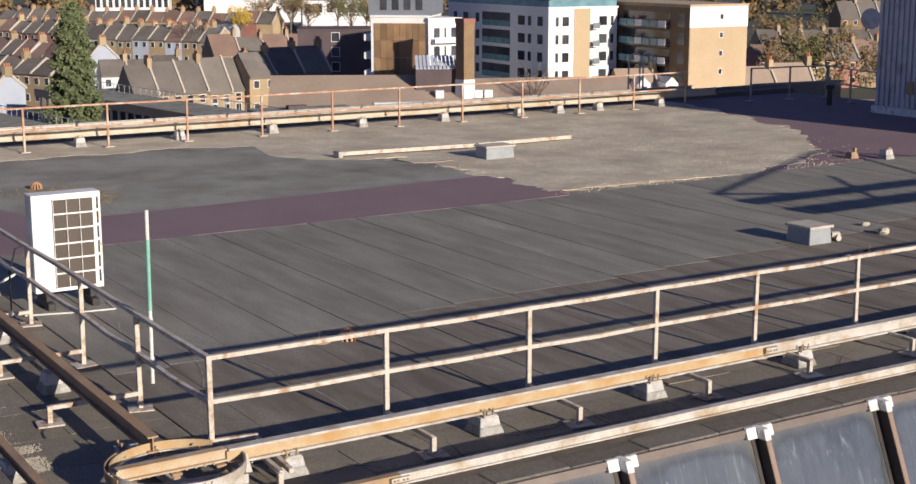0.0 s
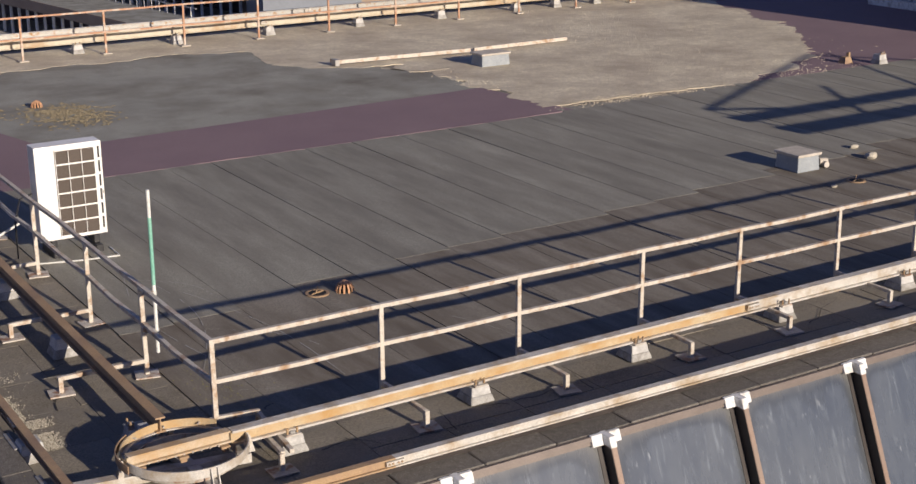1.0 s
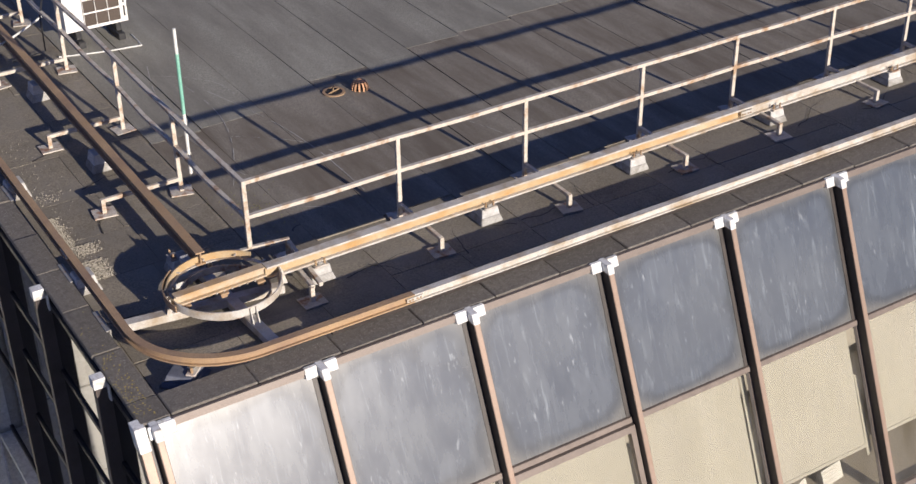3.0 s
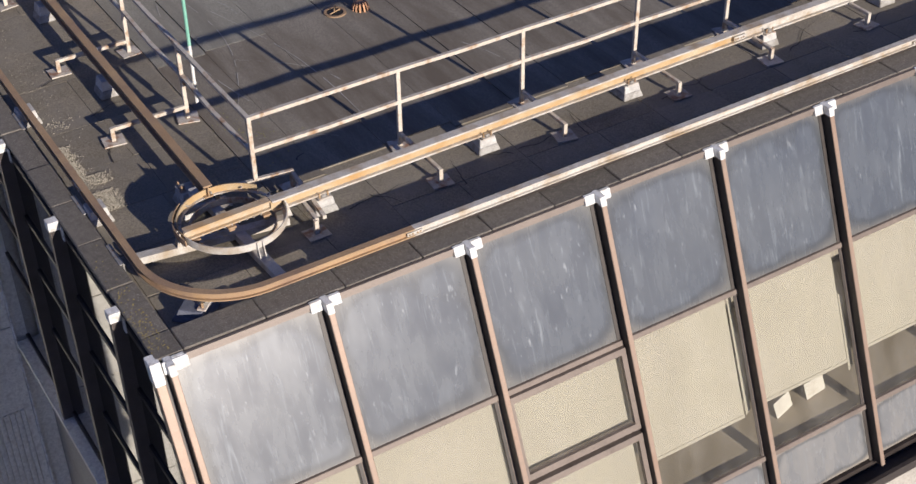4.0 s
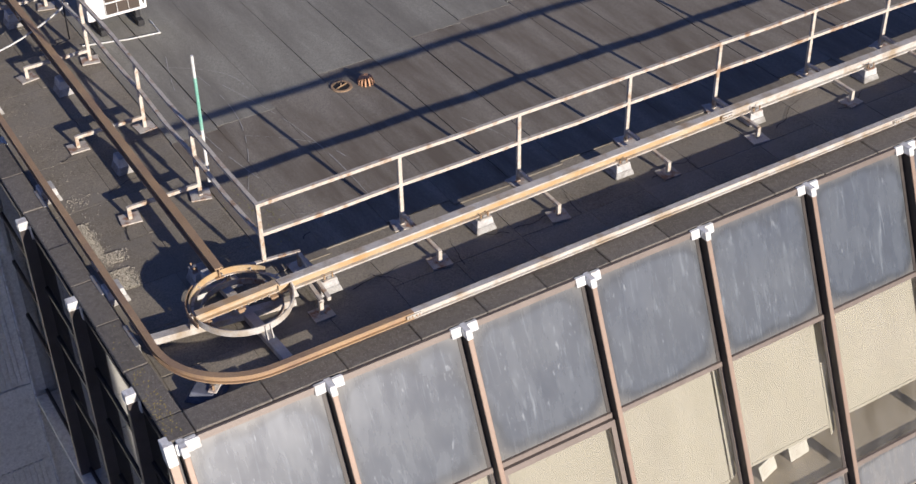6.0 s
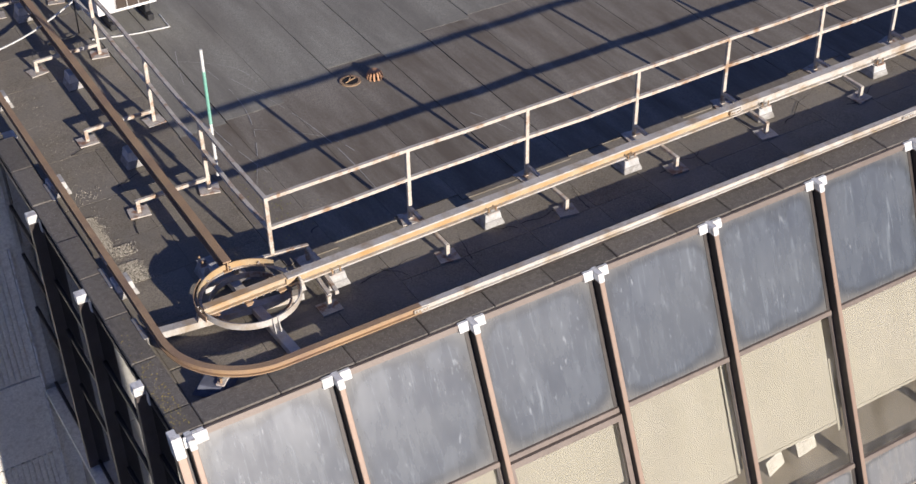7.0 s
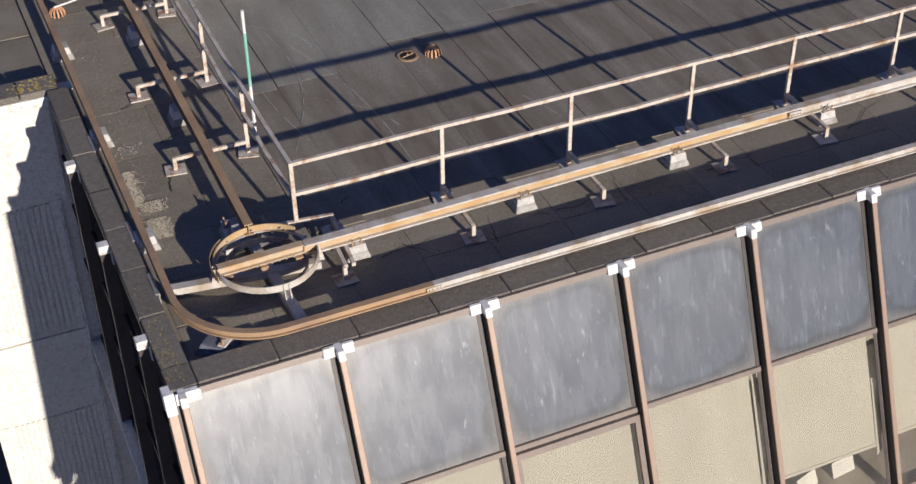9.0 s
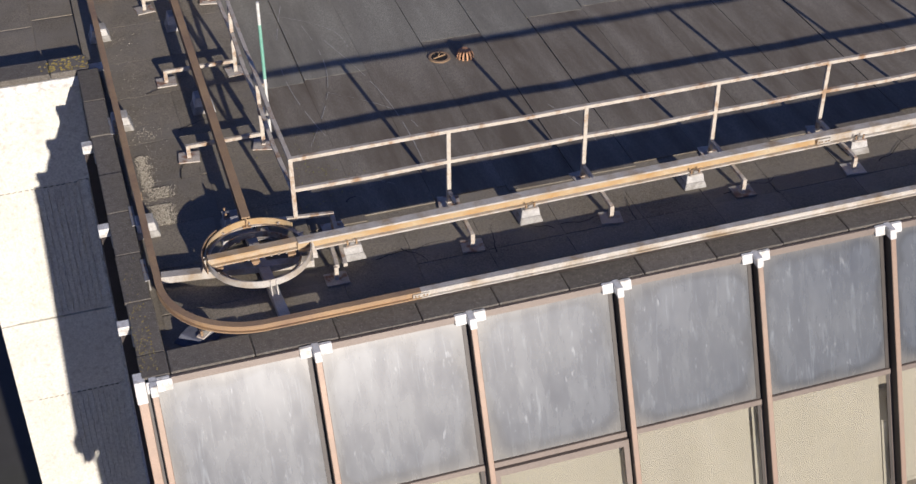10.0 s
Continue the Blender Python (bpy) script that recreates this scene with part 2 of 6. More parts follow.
def grimy_glass(name, dark, light, rim_tone):
    """Dark spandrel glass under a chalky film: streaks running down the slope, paler and browner at the rim of each pane."""
    m = bpy.data.materials.new(name)
    m.use_nodes = True
    nt = m.node_tree
    N, L = nt.nodes, nt.links
    b = N["Principled BSDF"]
    geo = N.new("ShaderNodeNewGeometry")
    info = N.new("ShaderNodeObjectInfo")
    off = N.new("ShaderNodeVectorMath")
    off.operation = 'ADD'
    L.new(geo.outputs["Position"], off.inputs[0])
    mp = N.new("ShaderNodeMapping")
    mp.inputs["Scale"].default_value = (2.6, 0.8, 0.8)
    mp.inputs["Rotation"].default_value = (0, 0.03, 0)
    L.new(geo.outputs["Position"], off.inputs[1])
    L.new(off.outputs[0], mp.inputs[0])
    streak = N.new("ShaderNodeTexNoise")
    streak.inputs["Scale"].default_value = 0.9
    streak.inputs["Detail"].default_value = 7
    streak.inputs["Roughness"].default_value = 0.62
    streak.inputs["Distortion"].default_value = 0.12
    L.new(mp.outputs[0], streak.inputs["Vector"])
    blot = N.new("ShaderNodeTexNoise")
    blot.inputs["Scale"].default_value = 1.9
    blot.inputs["Detail"].default_value = 6
    L.new(geo.outputs["Position"], blot.inputs["Vector"])
    # distance to the rim from the pane's own coordinates (0..1 over its box)
    tc = N.new("ShaderNodeTexCoord")
    sep = N.new("ShaderNodeSeparateXYZ")
    L.new(tc.outputs["Generated"], sep.inputs[0])

    def edge(o, power):
        a = N.new("ShaderNodeMath")
        a.operation = 'SUBTRACT'
        a.inputs[1].default_value = 0.5
        L.new(o, a.inputs[0])
        c = N.new("ShaderNodeMath")
        c.operation = 'ABSOLUTE'
        L.new(a.outputs[0], c.inputs[0])
        d = N.new("ShaderNodeMath")
        d.operation = 'POWER'
        d.inputs[1].default_value = power
        sc = N.new("ShaderNodeMath")
        sc.operation = 'MULTIPLY'
        sc.inputs[1].default_value = 2.0
        L.new(c.outputs[0], sc.inputs[0])
        L.new(sc.outputs[0], d.inputs[0])
        return d.outputs[0]
    ea = N.new("ShaderNodeMath")
    ea.operation = 'ADD'
    L.new(edge(sep.outputs["X"], 6.5), ea.inputs[0])
    L.new(edge(sep.outputs["Z"], 7.0), ea.inputs[1])
    eb = N.new("ShaderNodeMath")
    eb.operation = 'MULTIPLY_ADD'
    eb.inputs[1].default_value = 1.1
    L.new(blot.outputs[0], eb.inputs[0])
    L.new(ea.outputs[0], eb.inputs[2])
    rim = N.new("ShaderNodeMapRange")
    rim.inputs["From Min"].default_value = 1.02
    rim.inputs["From Max"].default_value = 1.55
    L.new(eb.outputs[0], rim.inputs["Value"])

    def mix(fac, a, c):
        x = N.new("ShaderNodeMix")
        x.data_type = 'RGBA'
        L.new(fac, x.inputs[0])
        for slot, v in ((6, a), (7, c)):
            if isinstance(v, tuple):
                x.inputs[slot].default_value = (*v, 1)
            else:
                L.new(v, x.inputs[slot])
        return x.outputs[2]
    st = N.new("ShaderNodeMapRange")
    st.inputs["From Min"].default_value = 0.40
    st.inputs["From Max"].default_value = 0.78
    L.new(streak.outputs[0], st.inputs["Value"])
    c = mix(st.outputs[0], dark, light)
    cloud = N.new("ShaderNodeTexNoise")          # broad chalky clouds where the rain has dried
    cloud.inputs["Scale"].default_value = 0.75
    cloud.inputs["Detail"].default_value = 5
    cloud.inputs["Distortion"].default_value = 0.6
    L.new(geo.outputs["Position"], cloud.inputs["Vector"])
    cl = N.new("ShaderNodeMapRange")
    cl.inputs["From Min"].default_value = 0.42
    cl.inputs["From Max"].default_value = 0.72
    cl.inputs["To Max"].default_value = 0.45
    L.new(cloud.outputs[0], cl.inputs["Value"])
    c = mix(cl.outputs[0], c, (0.122, 0.135, 0.148))
    # thin chalky runs and scratches
    mp2 = N.new("ShaderNodeMapping")
    mp2.inputs["Scale"].default_value = (15.0, 1.5, 1.5)
    mp2.inputs["Rotation"].default_value = (0, -0.16, 0)
    L.new(geo.outputs["Position"], mp2.inputs[0])
    runs = N.new("ShaderNodeTexNoise")
    runs.inputs["Scale"].default_value = 1.0
    runs.inputs["Detail"].default_value = 4
    runs.inputs["Distortion"].default_value = 1.6
    L.new(mp2.outputs[0], runs.inputs["Vector"])
    rc = N.new("ShaderNodeMapRange")
    rc.inputs["From Min"].default_value = 0.59
    rc.inputs["From Max"].default_value = 0.76
    rc.inputs["To Max"].default_value = 0.5
    L.new(runs.outputs[0], rc.inputs["Value"])
    c = mix(rc.outputs[0], c, (0.25, 0.285, 0.315))
    # small chalk splashes
    mp3 = N.new("ShaderNodeMapping")
    mp3.inputs["Scale"].default_value = (26.0, 8.0, 8.0)
    L.new(geo.outputs["Position"], mp3.inputs[0])
    spl = N.new("ShaderNodeTexNoise")
    spl.inputs["Scale"].default_value = 1.0
    spl.inputs["Detail"].default_value = 3
    L.new(mp3.outputs[0], spl.inputs["Vector"])
    den = N.new("ShaderNodeMath")
    den.operation = 'MULTIPLY_ADD'
    den.inputs[1].default_value = 0.30
    L.new(blot.outputs[0], den.inputs[0])
    L.new(spl.outputs[0], den.inputs[2])
    sc3 = N.new("ShaderNodeMapRange")
    sc3.inputs["From Min"].default_value = 0.825
    sc3.inputs["From Max"].default_value = 0.925
    sc3.inputs["To Max"].default_value = 0.55
    L.new(den.outputs[0], sc3.inputs["Value"])
    c = mix(sc3.outputs[0], c, (0.34, 0.37, 0.40))
    tide = N.new("ShaderNodeMapRange")
    tide.interpolation_type = 'SMOOTHSTEP'
    tide.inputs["From Min"].default_value = 0.76
    tide.inputs["From Max"].default_value = 1.02
    tide.inputs["To Max"].default_value = 0.55
    L.new(eb.outputs[0], tide.inputs["Value"])
    c = mix(tide.outputs[0], c, (0.040, 0.045, 0.050))
    c = mix(rim.outputs[0], c, rim_tone)
    L.new(c, b.inputs["Base Color"])
    rg = N.new("ShaderNodeMapRange")
    rg.inputs["From Min"].default_value = 0.35
    rg.inputs["From Max"].default_value = 0.75
    rg.inputs["To Min"].default_value = 0.25
    rg.inputs["To Max"].default_value = 0.31
    L.new(streak.outputs[0], rg.inputs["Value"])
    L.new(rg.outputs[0], b.inputs["Roughness"])
    b.inputs["Specular IOR Level"].default_value = 0.92
    bp = N.new("ShaderNodeBump")
    bp.inputs["Strength"].default_value = 0.015
    bp.inputs["Distance"].default_value = 0.01
    L.new(streak.outputs[0], bp.inputs["Height"])
    L.new(bp.outputs[0], b.inputs["Normal"])
    return m


def clear_glass(name, tint, film):
    """A thin pane: clear sheet with a fresnel mirror and a faint dusty film."""
    m = bpy.data.materials.new(name)
    m.use_nodes = True
    nt = m.node_tree
    N, L = nt.nodes, nt.links
    N.remove(N["Principled BSDF"])
    out = N["Material Output"]
    tr = N.new("ShaderNodeBsdfTransparent")
    tr.inputs[0].default_value = (*tint, 1)
    gl = N.new("ShaderNodeBsdfGlossy")
    gl.inputs["Roughness"].default_value = 0.03
    df = N.new("ShaderNodeBsdfDiffuse")
    df.inputs[0].default_value = (0.46, 0.44, 0.40, 1)
    lw = N.new("ShaderNodeLayerWeight")
    lw.inputs[0].default_value = 0.5
    pw = N.new("ShaderNodeMath")
    pw.operation = 'POWER'
    pw.inputs[1].default_value = 4.0
    L.new(lw.outputs["Facing"], pw.inputs[0])
    fr = N.new("ShaderNodeMapRange")
    fr.inputs["To Min"].default_value = 0.05
    L.new(pw.outputs[0], fr.inputs["Value"])
    m1 = N.new("ShaderNodeMixShader")
    L.new(fr.outputs[0], m1.inputs[0])
    L.new(tr.outputs[0], m1.inputs[1])
    L.new(gl.outputs[0], m1.inputs[2])
    geo = N.new("ShaderNodeNewGeometry")
    mp = N.new("ShaderNodeMapping")
    mp.inputs["Scale"].default_value = (2, 1, 1)
    L.new(geo.outputs["Position"], mp.inputs[0])
    n = N.new("ShaderNodeTexNoise")
    n.inputs["Scale"].default_value = 1.2
    n.inputs["Detail"].default_value = 6
    L.new(mp.outputs[0], n.inputs["Vector"])
    r = N.new("ShaderNodeMapRange")
    r.inputs["From Min"].default_value = 0.3
    r.inputs["From Max"].default_value = 0.8
    r.inputs["To Max"].default_value = film
    L.new(n.outputs[0], r.inputs["Value"])
    m2 = N.new("ShaderNodeMixShader")
    L.new(r.outputs[0], m2.inputs[0])
    L.new(m1.outputs[0], m2.inputs[1])
    L.new(df.outputs[0], m2.inputs[2])
    L.new(m2.outputs[0], out.inputs["Surface"])
    return m


M['spandrel'] = grimy_glass("grimy_spandrel_glass", (0.066, 0.079, 0.100), (0.094, 0.111, 0.134), (0.122, 0.122, 0.117))
M['spandrel_low'] = grimy_glass("stained_spandrel_glass", (0.17, 0.175, 0.18), (0.25, 0.24, 0.225), (0.27, 0.245, 0.205))
M['glass'] = clear_glass("window_glass", (0.88, 0.88, 0.86), 0.12)
M['glass_dark'] = mat("dark_tinted_glass", (0.012, 0.012, 0.014), (0.018, 0.018, 0.02), 1, 0.04, fine=20, bump=0.0, spec=1.0, rvar=0.015)
M['glass_dark'].node_tree.nodes["Principled BSDF"].inputs["IOR"].default_value = 2.4          # reflective solar coating


# ---- mesh helpers ----
def bm_new():
    return bmesh.new()


def box(bm, x0, x1, y0, y1, z0, z1, m=None):
    vs = [Vector(p) for p in ((x0, y0, z0), (x1, y0, z0), (x1, y1, z0), (x0, y1, z0), (x0, y0, z1), (x1, y0, z1), (x1, y1, z1), (x0, y1, z1))]
    if m is not None:
        vs = [m @ v for v in vs]
    v = [bm.verts.new(p) for p in vs]
    for f in ((3, 2, 1, 0), (4, 5, 6, 7), (0, 1, 5, 4), (1, 2, 6, 5), (2, 3, 7, 6), (3, 0, 4, 7)):
        bm.faces.new([v[i] for i in f])
    return v


def frustum(bm, cx, cy, z0, z1, a0, b0, a1, b1):
    """A block with sloping sides: half sizes a, b at the foot and at the top."""
    v = [bm.verts.new(p) for p in ((cx - a0, cy - b0, z0), (cx + a0, cy - b0, z0), (cx + a0, cy + b0, z0), (cx - a0, cy + b0, z0),
                                   (cx - a1, cy - b1, z1), (cx + a1, cy - b1, z1), (cx + a1, cy + b1, z1), (cx - a1, cy + b1, z1))]
    for f in ((3, 2, 1, 0), (4, 5, 6, 7), (0, 1, 5, 4), (1, 2, 6, 5), (2, 3, 7, 6), (3, 0, 4, 7)):
        bm.faces.new([v[i] for i in f])


def sweep(bm, profile, path, closed=False, up=Vector((0, 0, 1))):
    """Profile points (side, up) carried along a path, mitred at its bends."""
    pts = [Vector(p) for p in path]
    n = len(pts)
    rings = []
    for i, p in enumerate(pts):
        a = pts[i - 1] if (i > 0 or closed) else None
        b = pts[(i + 1) % n] if (i < n - 1 or closed) else None
        d0 = (p - a).normalized() if a is not None else None
        d1 = (b - p).normalized() if b is not None else None
        d0, d1 = d0 or d1, d1 or d0
        s0, s1 = d0.cross(up).normalized(), d1.cross(up).normalized()
        s = (s0 + s1).normalized()
        s = s / max(0.3, s.dot(s0))
        u = s0.cross(d0).normalized()
        rings.append([bm.verts.new(p + s * q[0] + u * q[1]) for q in profile])
    k = len(profile)
    for i in range(n if closed else n - 1):
        r0, r1 = rings[i], rings[(i + 1) % n]
        for j in range(k):
            bm.faces.new((r0[j], r0[(j + 1) % k], r1[(j + 1) % k], r1[j]))
    if not closed:
        bm.faces.new(rings[0][::-1])
        bm.faces.new(rings[-1])


def rect_profile(w, h, z=0.0):
    return [(-w / 2, z - h / 2), (w / 2, z - h / 2), (w / 2, z + h / 2), (-w / 2, z + h / 2)]


def ibeam_profile(w, h, tf=0.018, tw=0.014):
    a, b, c = w / 2, h / 2, tw / 2
    return [(-a, -b), (a, -b), (a, -b + tf), (c, -b + tf), (c, b - tf), (a, b - tf), (a, b), (-a, b), (-a, b - tf), (-c, b - tf), (-c, -b + tf), (-a, -b + tf)]


def rod(bm, a, b, r, seg=10):
    a, b = Vector(a), Vector(b)
    d = (b - a).normalized()
    u = d.orthogonal().normalized()
    w = d.cross(u)
    ra, rb = [], []
    for i in range(seg):
        t = 2 * math.pi * i / seg
        o = u * (math.cos(t) * r) + w * (math.sin(t) * r)
        ra.append(bm.verts.new(a + o))
        rb.append(bm.verts.new(b + o))
    for i in range(seg):
        j = (i + 1) % seg
        bm.faces.new((ra[i], ra[j], rb[j], rb[i]))
    bm.faces.new(ra[::-1])
    bm.faces.new(rb)


def bar(bm, a, b, w, h):
    sweep(bm, rect_profile(w, h), [a, b], up=Vector((0, 0, 1)) if abs((Vector(b) - Vector(a)).normalized().z) < 0.9 else Vector((0, 1, 0)))


def finish(bm, bevel=0.0, seg=1):
    bmesh.ops.recalc_face_normals(bm, faces=bm.faces[:])
    if bevel:
        bmesh.ops.bevel(bm, geom=bm.edges[:], offset=bevel, segments=seg, affect='EDGES', profile=0.6, clamp_overlap=True)
    return bm


def mesh_of(name, bm, material, smooth=False):
    finish(bm)
    me = bpy.data.meshes.new(name)
    bm.to_mesh(me)
    bm.free()
    me.materials.append(material)
    if smooth:
        me.polygons.foreach_set("use_smooth", [True] * len(me.polygons))
    return me


def part(name, bm, material, parent=None, label="", smooth=False):
    ob = new(name, mesh_of(name, bm, material, smooth) if isinstance(bm, bmesh.types.BMesh) else bm)
    if parent is not None:
        ob.parent = parent
        ob.matrix_parent_inverse = Matrix.Translation(-parent.matrix_basis.translation) if parent.parent is None else Matrix()
    if label:
        ob["label"] = label
    return ob


def thing(name, at, label, category, group="", kind=""):
    ob = new(name)
    ob.empty_display_size = 0.1
    ob.location = at
    return tagged(ob, label, category, group, kind)


def structure(name, bm, material, label, category):
    return tagged(part(name, bm, material), label, category, kind="structure")

# ---- roof and walls ----
EAST = 36.0          # right end of the roof
NORTH = 28.6         # far edge
K = 0.42             # outward lean of the glazed front: metres per metre of drop
TOPZ = 0.14


def facade_y(z, out=0.0):
    return -K * (TOPZ - z) - out


bm = bm_new()
box(bm, 0.05, EAST, 0.05, NORTH - 0.05, -0.45, -0.014)
roof = structure("roof", bm, M['felt_dirty'], "flat roof covered in worn grey mineral felt", "roof")
bm = bm_new()
box(bm, -1.98, 0.045, 7.31, 20, -0.45, -0.074)
roof_wing = structure("roof_wing", bm, M['felt_dirty'], "narrow flat roof wing with dark weathered felt", "roof")

# building body below the roof
bm = bm_new()
box(bm, 0.4, EAST - 0.05, 7.2, NORTH - 0.05, -24, -0.46)
structure("wall_core", bm, M['concrete'], "plain concrete wall of the office block", "wall")


def ragged(corners, step=0.16, amp=0.18, seed=0):
    """A closed outline through the corners with an uneven, worn edge."""
    out = []
    n = len(corners)
    for i in range(n):
        a, b = Vector((*corners[i][:2], 0)), Vector((*corners[(i + 1) % n][:2], 0))
        rough_edge = len(corners[i]) > 2
        m = max(1, int((b - a).length / step))
        side = Vector((-(b - a).y, (b - a).x, 0)).normalized()
        for j in range(m):
            p = a.lerp(b, j / m)
            if rough_edge:
                q = noise.noise(Vector((p.x * 0.9, p.y * 0.9, seed))) + 0.5 * noise.noise(Vector((p.x * 3.1, p.y * 3.1, seed + 5))) + 0.35 * noise.noise(Vector((p.x * 8.3, p.y * 8.3, seed + 9)))
                p = p + side * q * amp * corners[i][2]
            out.append(p)
    return out


def sheet(name, corners, z, thick, material, parent, label="", seed=0, amp=0.2):
    bm = bm_new()
    top = [bm.verts.new((p.x, p.y, z)) for p in ragged(corners, seed=seed, amp=amp)]
    f = bm.faces.new(top)
    g = bmesh.ops.extrude_face_region(bm, geom=[f])
    for v in [e for e in g["geom"] if isinstance(e, bmesh.types.BMVert)]:
        v.co.z -= thick
    bmesh.ops.triangulate(bm, faces=[q for q in bm.faces if len(q.verts) > 4])
    return part(name, bm, material, parent, label)


# parapet copings: separate felted slabs on an upstand
def parapet(name, label):
    return thing(name, (0, 0, 0), label, "parapet", kind="structure")


coping_front = parapet("parapet_front", "low parapet with dark granular coping slabs above the glazing")
bm = bm_new()
box(bm, -0.02, EAST, 0.03, 0.33, -0.45, 0.085)
part("upstand", bm, M['frame_dark'], coping_front)
coping_left = parapet("parapet_left", "low parapet with dark lichen-spotted coping slabs")
bm = bm_new()
box(bm, -0.03, 0.19, 0.34, 7.0, -0.45, 0.085)
part("upstand", bm, M['frame_dark'], coping_left)
rng = random.Random(5)
x = 0.24
while x < 24:
    w = 0.93 + rng.uniform(-0.06, 0.06)
    bm = bm_new()
    box(bm, x + 0.004, x + w - 0.004, 0.0 + rng.uniform(-0.006, 0.006), 0.385 + rng.uniform(-0.008, 0.008), 0.08, TOPZ + rng.uniform(-0.006, 0.006))
    finish(bm, 0.012)
    part("coping_slab", bm, M['coping'], coping_front)
    x += w
bm = bm_new()
box(bm, x + 0.008, EAST, 0.0, 0.385, 0.08, TOPZ)
part("coping_run", bm, M['coping'], coping_front)
bm = bm_new()
box(bm, -0.085, 0.232, -0.004, 0.385, 0.08, TOPZ + 0.004)
finish(bm, 0.012)
part("corner_slab", bm, M['coping'], coping_left)
y = 0.39
while y < 6.5:
    w = 0.95 + rng.uniform(-0.05, 0.05)
    w = min(w, 6.93 - y)
    bm = bm_new()
    dx = rng.uniform(-0.008, 0.008)
    box(bm, -0.085 + dx, 0.225 + dx, y + 0.004, y + w - 0.004, 0.08, TOPZ + rng.uniform(-0.006, 0.006))
    finish(bm, 0.012)
    part("coping_slab", bm, M['coping'], coping_left)
    y += w
coping_wing = parapet("parapet_wing", "parapet of the side wing with grey coping spotted with yellow lichen")
for i, (xa, xb) in enumerate(((-2.08, -1.40), (-1.39, -0.47), (-0.46, 0.10))):
    bm = bm_new()
    box(bm, xa, xb - 0.008, 6.98, 7.42, 0.03, 0.13)
    finish(bm, 0.012)
    part("coping_slab", bm, M['coping'], coping_wing)
bm = bm_new()
box(bm, -2.08, -1.68, 7.43, 20, 0.03, 0.13)
part("coping_run", bm, M['coping'], coping_wing)
bm = bm_new()
box(bm, -2.06, 0.1, 6.965, 7.06, -0.12, 0.028)
part("edge_trim", bm, M['white_cap'], coping_wing, "pale edge trim")
bm = bm_new()
box(bm, 0, EAST, NORTH - 0.38, NORTH, -0.4, 0.16)
structure("parapet_north", bm, M['coping'], "low far parapet with dark coping", "parapet")

# lichen flecks on the copings
bm = bm_new()
rng = random.Random(11)


def fleck(bm, x, y, z, r):
    pts = [bm.verts.new((x + math.cos(t) * r * rng.uniform(0.5, 1.2), y + math.sin(t) * r * rng.uniform(0.5, 1.2), z)) for t in (0, 1.05, 2.1, 3.14, 4.2, 5.2)]
    c = bm.verts.new((x, y, z + r * 0.25))
    for i in range(6):
        bm.faces.new((pts[i], pts[(i + 1) % 6], c))


for _ in range(150):
    fleck(bm, rng.uniform(-0.08, 0.12), 0.1 + abs(rng.gauss(0, 0.75)), TOPZ + 0.006, rng.uniform(0.004, 0.013))
for _ in range(120):
    fleck(bm, rng.choice((-1.5, -0.35, -0.15)) + rng.gauss(0, 0.12), rng.uniform(7.02, 7.38), 0.131, rng.uniform(0.01, 0.03))
tagged(part("lichen", bm, M['lichen']), "yellow lichen flecks on the coping slabs", "lichen", kind="stuff")

# ---- roofing felt: laid sheets, each with its own edge ----
rng = random.Random(21)


def felt(x0, x1, y0, y1, lift, material):
    """One sheet of felt; its left lap lies a few millimetres proud."""
    bm = bm_new()
    j = lambda: rng.uniform(-0.012, 0.012)
    z = lift
    i0, i1 = rng.uniform(-0.004, 0.004), rng.uniform(-0.004, 0.004)
    a, b, c, d = (x0 + j(), y0 + i0), (x1 + j(), y0 + i1), (x1 + j(), y1 + i0), (x0 + j(), y1 + i1)
    lo = [bm.verts.new((*p, -0.016)) for p in (a, b, c, d)]
    hi = [bm.verts.new((p[0], p[1], q)) for p, q in zip((a, b, c, d), (z + 0.0045, z, z, z + 0.0045))]
    bm.faces.new(hi)
    for i in range(4):
        k = (i + 1) % 4
        bm.faces.new((lo[i], lo[k], hi[k], hi[i]))
    part("felt_sheet", bm, material, roof)


cuts = [2.3, 3.05, 4.0, 4.98, 5.93, 6.78, 7.72, 8.75, 9.75, 10.85, 11.95, 12.95, 13.95]
while cuts[-1] < 25.4:
    cuts.append(cuts[-1] + rng.uniform(0.94, 1.08))
seams = list(zip(cuts, cuts[1:]))
for a, b in seams:
    far = 13.95 if a > 14 else 13.62
    y = 2.2 + rng.uniform(-0.25, 0.25)
    k = 0
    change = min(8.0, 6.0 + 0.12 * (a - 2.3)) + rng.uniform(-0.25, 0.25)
    while y < far - 0.01:
        e = y + rng.choice((5.5, 7.5, 8.0, 9.5)) + rng.uniform(-0.6, 0.6)
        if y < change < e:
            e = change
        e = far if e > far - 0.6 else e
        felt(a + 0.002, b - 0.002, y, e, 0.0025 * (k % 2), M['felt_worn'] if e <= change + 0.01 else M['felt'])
        y = e
        k += 1
